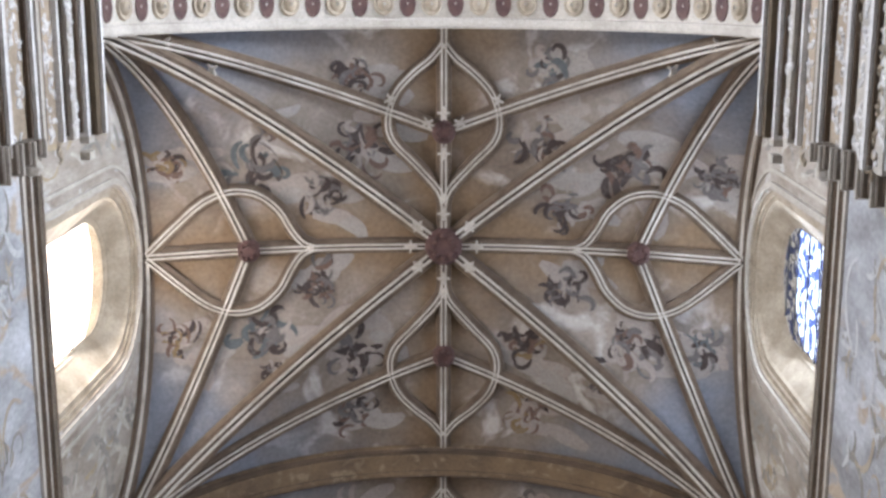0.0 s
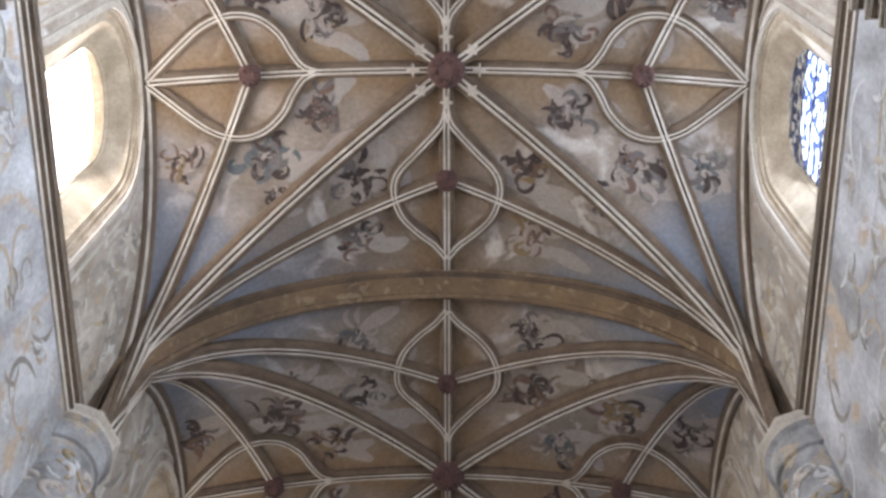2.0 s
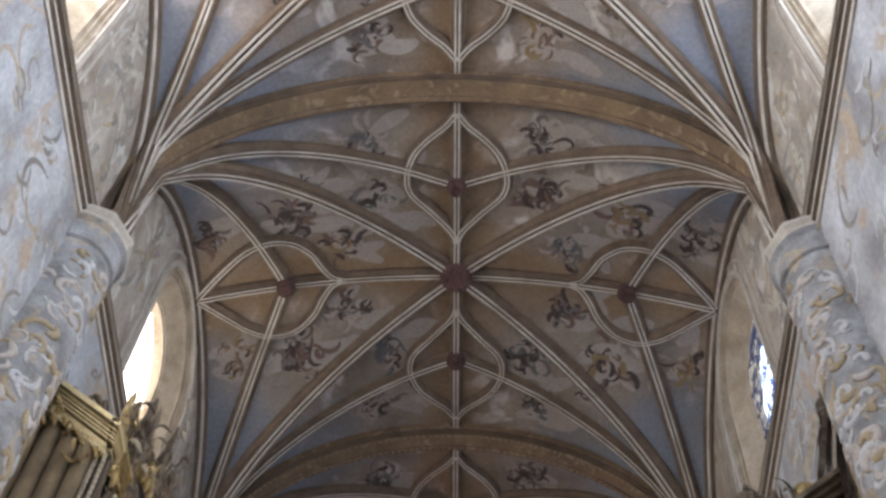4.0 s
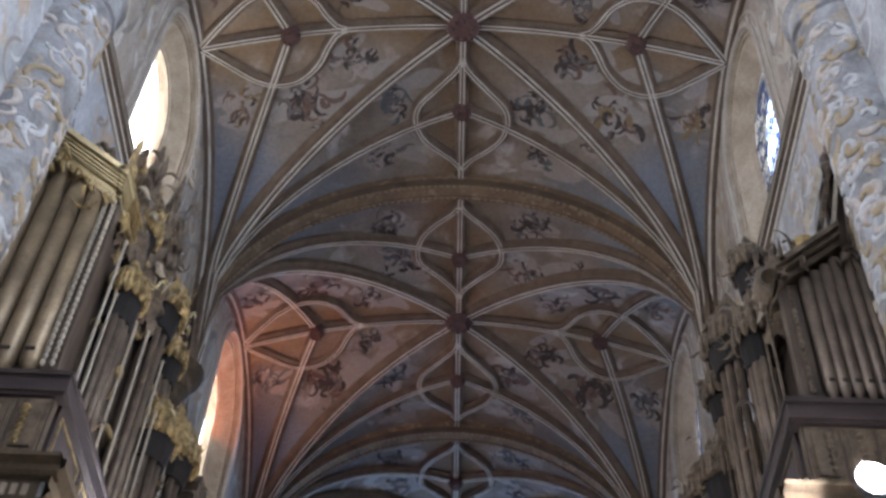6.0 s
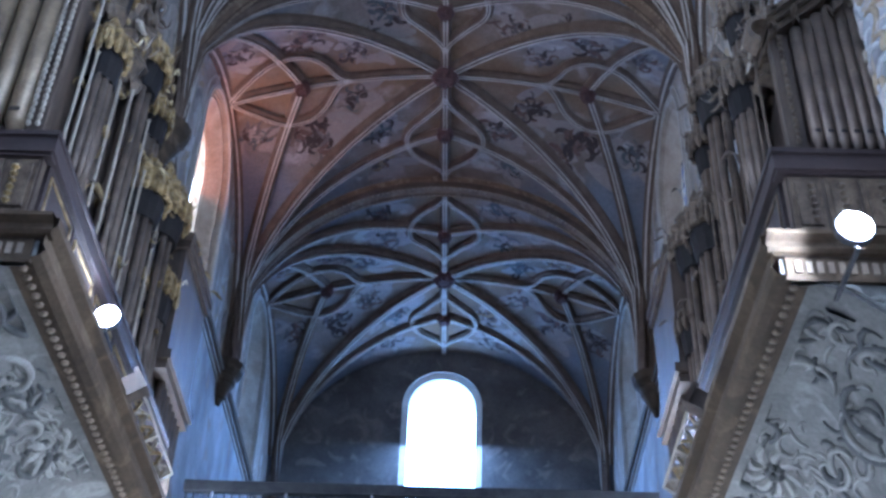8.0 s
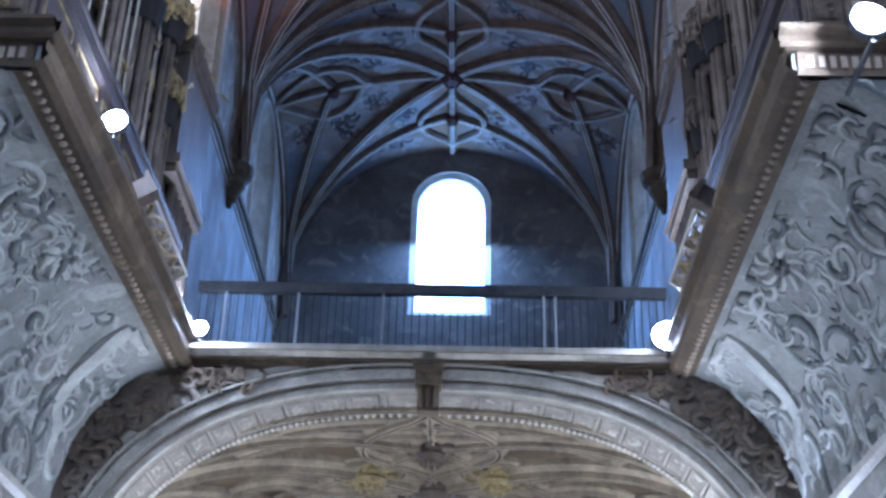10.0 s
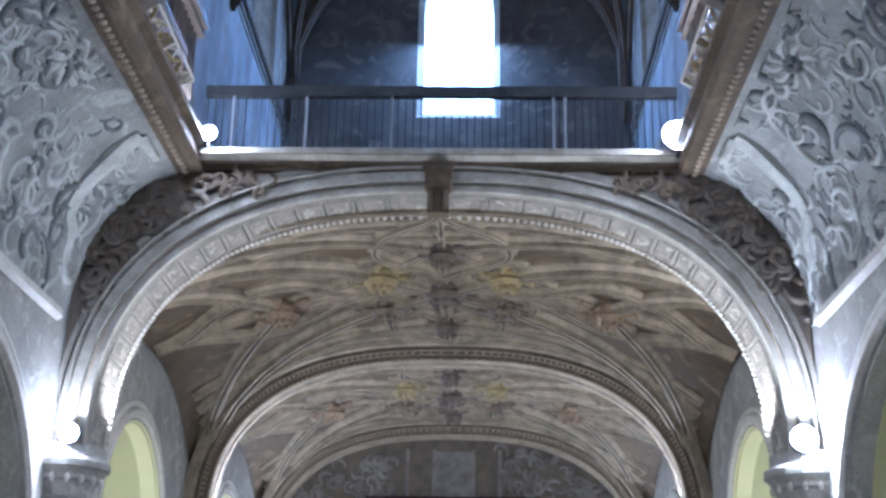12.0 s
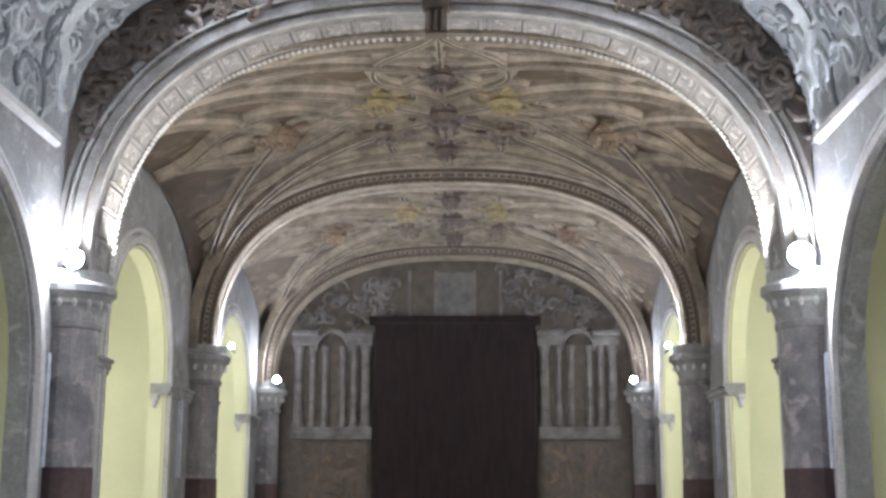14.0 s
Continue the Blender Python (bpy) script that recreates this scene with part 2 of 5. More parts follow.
def from_bm(name, bm, mats, parent=None, label="", smooth=False):
    bmesh.ops.recalc_face_normals(bm, faces=bm.faces)
    me = bpy.data.meshes.new(name)
    bm.to_mesh(me)
    bm.free()
    for m in (mats if isinstance(mats, (list, tuple)) else [mats]):
        me.materials.append(m)
    if smooth:
        me.shade_smooth()
    ob = new(name, me)
    if parent:
        ob.parent = parent
    if label:
        ob["label"] = label
    return ob


def part(name, bm, mat, parent, label="", smooth=False):
    return from_bm(name, bm, mat, parent, label, smooth)


def thing(name, label, category, at=(0, 0, 0), group="", kind=""):
    ob = new(name)
    ob.location = at
    return tagged(ob, label, category, group, kind)


def box(bm, x0, x1, y0, y1, z0, z1, mi=0):
    v = [bm.verts.new(p) for p in ((x0, y0, z0), (x1, y0, z0), (x1, y1, z0), (x0, y1, z0), (x0, y0, z1), (x1, y0, z1), (x1, y1, z1), (x0, y1, z1))]
    for q in ((0, 3, 2, 1), (4, 5, 6, 7), (0, 1, 5, 4), (1, 2, 6, 5), (2, 3, 7, 6), (3, 0, 4, 7)):
        bm.faces.new([v[i] for i in q]).material_index = mi
    return v


def grid_faces(bm, rows, mi=None, closed=False, cap=False):
    """Rows of points, joined into quads. mi: the material of each strip."""
    vs = [[bm.verts.new(p) for p in row] for row in rows]
    n = len(rows[0])
    for a, b in zip(vs, vs[1:]):
        for i in range(n if closed else n - 1):
            j = (i + 1) % n
            bm.faces.new((a[i], a[j], b[j], b[i])).material_index = mi[i] if mi else 0
    if cap:
        bm.faces.new(vs[0])
        bm.faces.new(list(reversed(vs[-1])))
    return vs


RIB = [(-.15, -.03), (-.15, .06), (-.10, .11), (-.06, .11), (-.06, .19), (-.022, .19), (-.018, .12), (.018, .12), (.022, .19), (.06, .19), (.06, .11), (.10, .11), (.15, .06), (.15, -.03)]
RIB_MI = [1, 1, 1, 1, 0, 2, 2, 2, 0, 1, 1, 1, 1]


def sweep(bm, path, profile, mi=None, k=1.0, closed=False):
    """A moulding hung under a path: the profile's first number goes sideways, its second downwards."""
    rows = []
    n = len(path)
    for i, p in enumerate(path):
        a, b = (path[i - 1], path[(i + 1) % n]) if closed else (path[max(i - 1, 0)], path[min(i + 1, n - 1)])
        t = (Vector(b) - Vector(a))
        flat = Vector((t.x, t.y, 0))
        if flat.length < 1e-5:
            flat = Vector((0, 1, 0))
        side = flat.normalized().cross(Vector((0, 0, 1)))
        down = t.normalized().cross(side)
        if down.z > 0:
            down = -down
        rows.append([Vector(p) + side * (s * k) + down * (d * k) for s, d in profile])
    if closed:
        rows.append(rows[0])
    return grid_faces(bm, rows, mi)


def lathe(bm, at, profile, n=16, axis="z", mi=0):
    """A turned body: (radius, height) pairs."""
    rows = []
    for r, h in profile:
        row = []
        for i in range(n):
            a = 2 * math.pi * i / n
            c, s = r * math.cos(a), r * math.sin(a)
            p = {"z": (c, s, h), "x": (h, c, s), "y": (c, h, s)}[axis]
            row.append((at[0] + p[0], at[1] + p[1], at[2] + p[2]))
        rows.append(row)
    vs = grid_faces(bm, rows, [mi] * n, closed=True)
    for ring in (vs[0], vs[-1]):
        bm.faces.new(ring).material_index = mi
    return vs


BASKET = 2.5           # how square the low arches under the choir are


def basket(t, power=BASKET):
    """Cosine and sine of a basket arch: fuller at the haunches than an ellipse."""
    c, q = math.cos(t), math.sin(t)
    return math.copysign(abs(c) ** (2 / power), c), abs(q) ** (2 / power)


def arch_curve(yc, half, sill, spring, rise, n=20, power=2.0):
    """An arched opening's outline, from the foot of one jamb over the arch to the other."""
    pts = [(yc - half, sill)]
    for i in range(n + 1):
        c, q = basket(math.pi * (1 - i / n), power)
        pts.append((yc + half * c, spring + rise * q))
    return pts + [(yc + half, sill)]


def arch_wall(bm, at, y0, y1, z0, z1, opening, steps, back, mi=0, mi_reveal=0, n=20, power=2.0):
    """A slab with an arched opening through it. at(u, w, d): the place from along, up and depth. opening: centre, half, sill, spring, rise.
    steps: (inset, depth) rings of the reveal."""
    yc, half, sill, spring, rise = opening
    rings = []
    for inset, depth in steps:
        rings.append([at(u, w, depth) for u, w in arch_curve(yc, half - inset, sill + (inset if sill > z0 + .01 else 0), spring, rise - inset, n, power)])

    def face(depth, ring_pts):
        vs = [bm.verts.new(p) for p in ring_pts]
        c = arch_curve(yc, half, sill, spring, rise, n, power)
        L = [bm.verts.new(at(y0, w, depth)) for w in (z0, sill, spring, z1)]
        R = [bm.verts.new(at(y1, w, depth)) for w in (z0, sill, spring, z1)]
        top = [bm.verts.new(at(u, z1, depth)) for u, w in c[1:-1]]
        quads = [(L[1], vs[0], vs[1], L[2]), (L[2], vs[1], top[0], L[3]), (vs[-1], R[1], R[2], vs[-2]), (vs[-2], R[2], R[3], top[-1])]
        if sill > z0 + .01:
            quads.append((L[0], R[0], R[1], L[1]))
            quads[-1] = (L[0], R[0], R[1], vs[-1], vs[0], L[1])
        for i in range(len(top) - 1):
            quads.append((vs[i + 1], vs[i + 2], top[i + 1], top[i]))
        for q in quads:
            bm.faces.new(q).material_index = mi
        return vs
    face(steps[0][1], rings[0])
    bmv = [[bm.verts.new(p) for p in r] for r in rings]
    for a, b in zip(bmv, bmv[1:]):
        m = len(a)
        for i in range(m if sill > z0 + .01 else m - 1):
            j = (i + 1) % m
            bm.faces.new((a[i], a[j], b[j], b[i])).material_index = mi_reveal
    if back is not None:
        open_foot = sill <= z0 + .01
        o = [bm.verts.new(at(u, w, back)) for u, w in ((y0, z0), (y1, z0), (y1, z1), (y0, z1))]
        f = [bm.verts.new(at(u, w, steps[0][1])) for u, w in ((y0, z0), (y1, z0), (y1, z1), (y0, z1))]
        for i in range(1 if open_foot else 0, 4):
            j = (i + 1) % 4
            bm.faces.new((f[i], f[j], o[j], o[i])).material_index = mi


def stroke(verts, faces, mats, place, x, y, ang, length, width, curl, mi, n=7):
    """A brush stroke: a curling strip, thick in the middle, laid on a surface by place(x, y)."""
    base = len(verts)
    step = length / n
    for i in range(n + 1):
        s = i / n
        w = width * (math.sin(math.pi * (0.08 + 0.84 * s)) ** .7) * .5
        px, py = -math.sin(ang), math.cos(ang)
        verts.append(place(x + px * w, y + py * w))
        verts.append(place(x - px * w, y - py * w))
        x, y = x + math.cos(ang) * step, y + math.sin(ang) * step
        ang += curl * (0.4 + 1.2 * s) / n
    for i in range(n):
        faces.append((base + 2 * i, base + 2 * i + 1, base + 2 * i + 3, base + 2 * i + 2))
        mats.append(mi)


def painted(name, verts, faces, mats, paints, parent=None):
    me = bpy.data.meshes.new(name)
    me.from_pydata(verts, [], faces)
    for m in paints:
        me.materials.append(m)
    me.polygons.foreach_set("material_index", mats)
    ob = new(name, me)
    ob.parent = parent
    return ob


def curl_tube(bm, place, x, y, ang, length, r, curl, n=8, sides=6):
    """A carved curl: a round, tapering tube laid on a surface by place(x, y, lift)."""
    rows = []
    for i in range(n + 1):
        s = i / n
        q = r * (.25 + .75 * math.sin(math.pi * (.1 + .8 * s)))
        px, py = -math.sin(ang), math.cos(ang)
        rows.append([place(x + px * q * math.cos(t), y + py * q * math.cos(t), q * math.sin(t)) for t in [2 * math.pi * k / sides for k in range(sides)]])
        x, y = x + math.cos(ang) * length / n, y + math.sin(ang) * length / n
        ang += curl * (.5 + s) / n
    grid_faces(bm, rows, closed=True, cap=True)


def scrolls(rng, verts, faces, mats, place, w, h, count, size, mis, fat=.13):
    """Scrollwork painted over a field of w by h: curls in pairs, with leaves along them."""
    for _ in range(count):
        x, y, a = rng.uniform(0, w), rng.uniform(0, h), rng.uniform(0, 6.28)
        c = rng.choice((-1, 1)) * rng.uniform(2.5, 5.5)
        s = size * rng.uniform(.6, 1.3)
        mi = rng.choice(mis)
        stroke(verts, faces, mats, lambda u, v: place(min(max(u, 0), w), min(max(v, 0), h)), x, y, a, s * 2.0, s * fat, c, mi, 12)
        for _k in range(3):
            stroke(verts, faces, mats, lambda u, v: place(min(max(u, 0), w), min(max(v, 0), h)), x + rng.uniform(-.3, .3) * s, y + rng.uniform(-.3, .3) * s,
                   a + rng.uniform(-1.5, 1.5), s * .6, s * fat * .9, -c * .5, rng.choice(mis), 5)


# ---------------------------------------------------------------- vaults


def vault_z(x, dy, a, b, zs, zc, za, power=2.0):
    u, v = min(abs(x) / a, 1), min(abs(dy) / b, 1)
    z1 = zs + (zc - zs) * (1 - u ** power) ** (1 / power)
    if v >= u or u < 1e-4:
        return z1
    zr = zc - (zc - za) * u * u
    k = min(u, .9995)
    c0 = math.sqrt(1 - k * k)
    return z1 + (zr - z1) * (math.sqrt(1 - (k * v / u) ** 2) - c0) / (1 - c0)


NAVE = (5.42, BAY / 2, SPRING, CROWN, APEX)


def web_mesh(name, shape, mat, n=40, thick=.25):
    """The shell of one bay, about its own middle, with a rough upper side."""
    a, b = shape[0], shape[1]
    bm = bmesh.new()
    # finer towards the walls, where the shell is steep
    ts = [math.sin(math.pi / 2 * i / n) for i in range(-n, n + 1)]
    low = [[bm.verts.new((a * u, b * v, vault_z(a * u, b * v, *shape))) for u in ts] for v in ts]
    m = len(ts)
    for j in range(m - 1):
        for i in range(m - 1):
            q = (low[j][i], low[j][i + 1], low[j + 1][i + 1], low[j + 1][i])
            if (i < n) == (j < n):
                bm.faces.new((q[0], q[1], q[2])), bm.faces.new((q[0], q[2], q[3]))
            else:
                bm.faces.new((q[0], q[1], q[3])), bm.faces.new((q[1], q[2], q[3]))
    # upper side, a plain slab closing the bay
    box(bm, -a - .3, a + .3, -b, b, shape[3] + .1, shape[3] + .1 + thick)
    ob = from_bm(name, bm, mat)
    return ob


def rib_path(p, q, shape, n=18, foot=None, drop=0.0):
    pts = [foot] if foot else []
    for i in range(n + 1):
        s = i / n
        x, y = p[0] + (q[0] - p[0]) * s, p[1] + (q[1] - p[1]) * s
        pts.append((x, y, vault_z(x, y, *shape) - drop))
    return pts


def ogee_ring(along, centre, half, inner, outer, across, ctrl=None):
    """The outline of a ring with ogee points, about a ridge; along: 'y' or 'x'. inner, centre, outer: distances from the bay's middle."""
    side = []
    r = half
    # points from the inner point round to the outer point on one flank
    ctrl = ctrl or [(inner, 0), (inner + (centre - r - inner) * .55, .10 * r), (centre - r * .78, .52 * r), (centre - r * .35, .92 * r), (centre + r * .05, r), (centre + r * .5, .86 * r),
            (centre + r * .85, .55 * r), (centre + r * .98 + (outer - centre - r) * .35, .22 * r), (outer, 0)]
    for i in range(len(ctrl) - 1):
        p0, p1, p2, p3 = ctrl[max(i - 1, 0)], ctrl[i], ctrl[i + 1], ctrl[min(i + 2, len(ctrl) - 1)]
        for k in range(4):
            t = k / 4
            side.append(tuple(.5 * (2 * p1[d] + (p2[d] - p0[d]) * t + (2 * p0[d] - 5 * p1[d] + 4 * p2[d] - p3[d]) * t * t + (3 * p1[d] - p0[d] - 3 * p2[d] + p3[d]) * t ** 3) for d in (0, 1)))
    side.append(ctrl[-1])
    return side


def boss(bm, x, y, z, r, mi=0):
    lathe(bm, (x, y, z), [(r * .35, -.34), (r * .8, -.31), (r, -.22), (r * .92, -.16), (r * .98, -.1), (r * .8, .02)], 14, mi=mi)
    for i in range(8):
        a = math.pi * 2 * i / 8
        lathe(bm, (x + r * .58 * math.cos(a), y + r * .58 * math.sin(a), z), [(.02, -.4), (r * .17, -.36), (r * .2, -.28)], 6, mi=mi)


def nave_ribs(vault):
    S = NAVE
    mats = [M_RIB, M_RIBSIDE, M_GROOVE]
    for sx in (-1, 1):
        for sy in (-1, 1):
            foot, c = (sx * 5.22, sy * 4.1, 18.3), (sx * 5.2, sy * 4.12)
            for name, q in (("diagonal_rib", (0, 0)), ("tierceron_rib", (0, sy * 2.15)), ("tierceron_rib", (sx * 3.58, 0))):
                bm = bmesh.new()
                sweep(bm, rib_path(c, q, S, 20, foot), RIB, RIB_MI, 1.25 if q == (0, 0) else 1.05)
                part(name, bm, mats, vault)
    for sy in (-1, 1):
        bm = bmesh.new()
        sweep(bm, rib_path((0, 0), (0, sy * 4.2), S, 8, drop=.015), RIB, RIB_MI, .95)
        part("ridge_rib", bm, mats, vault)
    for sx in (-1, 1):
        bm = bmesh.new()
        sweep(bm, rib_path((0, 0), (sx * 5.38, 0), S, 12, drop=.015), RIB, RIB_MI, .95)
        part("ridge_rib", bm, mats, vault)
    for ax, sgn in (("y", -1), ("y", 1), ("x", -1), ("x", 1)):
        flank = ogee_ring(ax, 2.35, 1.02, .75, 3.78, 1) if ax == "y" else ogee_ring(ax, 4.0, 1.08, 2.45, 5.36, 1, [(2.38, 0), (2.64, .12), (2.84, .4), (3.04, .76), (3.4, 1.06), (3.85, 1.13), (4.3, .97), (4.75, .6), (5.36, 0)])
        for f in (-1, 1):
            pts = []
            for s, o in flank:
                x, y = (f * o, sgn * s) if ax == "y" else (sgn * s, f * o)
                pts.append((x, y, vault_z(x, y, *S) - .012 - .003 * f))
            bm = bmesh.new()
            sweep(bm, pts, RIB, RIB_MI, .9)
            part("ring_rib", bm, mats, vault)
        d = 2.15 if ax == "y" else 3.58
        x, y = (0, sgn * d) if ax == "y" else (sgn * d, 0)
        bm = bmesh.new()
        boss(bm, x, y, vault_z(x, y, *S), .22)
        part("small_boss", bm, M_BOSS, vault, "small dark carved boss")
    bm = bmesh.new()
    boss(bm, 0, 0, CROWN, .36)
    part("central_boss", bm, M_BOSS, vault, "large dark reddish carved boss")


FIGURES = [(1.65, 1.95, .74), (3.4, 1.62, .82), (2.35, .85, .62), (4.85, 1.5, .58), (1.75, 3.25, .66), (3.0, 2.35, .36)]


def fresco(k, yc, parent):
    """Painted clouds, patches of blue sky and dark groups of drapery, each on its own patch of the shell."""
    rng = random.Random(100 + k)
    V, F, I = [], [], []

    def place(x, y):
        x, y = max(min(x, 5.3), -5.3), max(min(y, 4.2), -4.2)
        return (x, yc + y, vault_z(x, y, *NAVE) - place.lift)
    place.lift = .006
    for sx in (-1, 1):
        for sy in (-1, 1):
            for fx, fy, r in FIGURES:
                cx, cy = sx * (fx + rng.uniform(-.15, .15)), sy * (fy + rng.uniform(-.15, .15))
                place.lift = .006
                for _ in range(4):      # pale cloud behind
                    stroke(V, F, I, place, cx + rng.uniform(-.9, .5) * r, cy + rng.uniform(-.8, .8) * r, rng.uniform(-.6, .6), r * 1.3, r * .5, rng.uniform(-2, 2), rng.choice((6, 6, 3)))
                dark = rng.choice(([0, 0, 4, 3], [0, 1, 3, 4], [1, 5, 3, 0], [2, 0, 4, 3], [4, 0, 0, 1]))
                for j in range(30):
                    place.lift = .009 + .0012 * j
                    a = rng.uniform(0, 6.28)
                    stroke(V, F, I, place, cx + math.cos(a) * r * rng.uniform(.0, .55), cy + math.sin(a) * r * rng.uniform(.0, .55), rng.uniform(0, 6.28), r * rng.uniform(.3, .8), r * rng.uniform(.07, .2),
                           rng.choice((-1, 1)) * rng.uniform(1.5, 5), rng.choice(dark))
    ob = painted("fresco", V, F, I, PAINT, parent)
    ob["label"] = "painted clouds and dark drapery on the vault"


vault_first = None
for k, yc in enumerate(CENTRES):
    if vault_first is None:
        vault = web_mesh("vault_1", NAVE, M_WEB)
        nave_ribs(vault)
        vault_first = vault
        vault.location = (0, yc, 0)
    else:
        vault = copy_thing(vault_first, pose(0, yc, 0))
        vault.name = f"vault_{k + 1}"
    tagged(vault, "painted rib vault with pale ribs and dark bosses", "vault", kind="structure")
for k, yc in enumerate(CENTRES):
    fresco(k, yc, None)
for ob in [o for o in scene.objects if o.name.startswith("fresco")]:
    tagged(ob, "faded painted drapery and clouds on plaster", "fresco", kind="stuff")

# pale florets on the ribs of the first vault, round its bosses
marks = []
for q in range(8):
    t = math.pi * q / 4
    if q % 2:
        t = math.atan2(4.12 * math.copysign(1, math.sin(t)), 5.2 * math.copysign(1, math.cos(t)))
    marks.append((.62 * math.cos(t), .62 * math.sin(t), t))
marks += [(0, -1.75, 0), (.3, -2.32, .5), (-.3, -2.32, -.5), (0, -2.5, 0), (.98, -2.75, .4), (-.98, -2.75, -.4), (3.9, -3.4, .6), (-3.9, -3.4, -.6), (4.5, -3.9, .6), (-4.5, -3.9, -.6)]
for x, y, t in marks:
    z = vault_z(x, y, *NAVE) - .235
    bm = bmesh.new()
    for dt in (0, math.pi / 2):
        c, s_ = math.cos(t + dt), math.sin(t + dt)
        v = [bm.verts.new((x + c * u - s_ * w, y + s_ * u + c * w, z + h)) for h in (0, .07) for u, w in ((-.12, -.015), (0, -.03), (.12, -.015), (.12, .015), (0, .03), (-.12, .015))]
        bm.faces.new(v[:6]), bm.faces.new(v[6:])
        for i in range(6):
            bm.faces.new((v[i], v[(i + 1) % 6], v[6 + (i + 1) % 6], v[6 + i]))
    part("rib_floret", bm, M_RIB, vault_first)

# transverse arches
for k, ya in enumerate(ARCHES[1:4]):
    bm = bmesh.new()
    prof = [(-.3, -.35), (-.3, -.06), (-.27, -.03), (-.27, .0), (-.23, .0), (-.22, .045), (-.13, .045), (-.12, .02), (.12, .02), (.13, .045), (.22, .045), (.23, .0), (.27, .0), (.27, -.03), (.3, -.06), (.3, -.35)]
    path = [(5.28, ya, 17.9)] + [(5.4 * math.cos(a), ya, 18.95 + 5.38 * math.sin(a)) for a in [math.pi * i / 48 for i in range(1, 48)]] + [(-5.28, ya, 17.9)]
    rows = []
    for p in path:
        d = Vector((p[0], 0, max(p[2] - 18.95, .0)))
        d = d.normalized() if d.length > 0 else Vector((1, 0, 0))
        rows.append([Vector(p) + Vector((0, s, 0)) - d * q for s, q in prof])
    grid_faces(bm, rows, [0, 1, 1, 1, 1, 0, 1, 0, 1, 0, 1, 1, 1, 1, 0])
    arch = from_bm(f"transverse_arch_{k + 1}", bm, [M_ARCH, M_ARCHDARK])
    bm = bmesh.new()
    for i in range(110 if k else 0):       # the first arch is plain
        t = math.pi * (i + 3) / 116
        c = Vector((5.36 * math.cos(t), ya, 18.95 + 5.34 * math.sin(t)))
        for sg in (-1, 1):
            lathe(bm, c + Vector((0, sg * .175, 0)) - Vector((math.cos(t), 0, math.sin(t))) * .02, [(.01, -.03), (.033, 0), (.01, .03)], 5)
    if k:
        tagged(part("bead_row", bm, M_ARCHLIGHT, arch), kind="stuff")
    tagged(arch, "ochre painted stone arch across the nave", "arch", kind="structure")

# ---------------------------------------------------------------- nave walls


def glass_pane(name, at, opening, mat, parent, n=20):
    bm = bmesh.new()
    yc, half, sill, spring, rise = opening
    bm.faces.new([bm.verts.new(at(u, w, 0)) for u, w in arch_curve(yc, half, sill, spring, rise, n)])
    ob = part("pane", bm, mat, parent, "dull blind panel" if mat == M_END else "leaded glass")
    ob.visible_shadow = False
    return ob


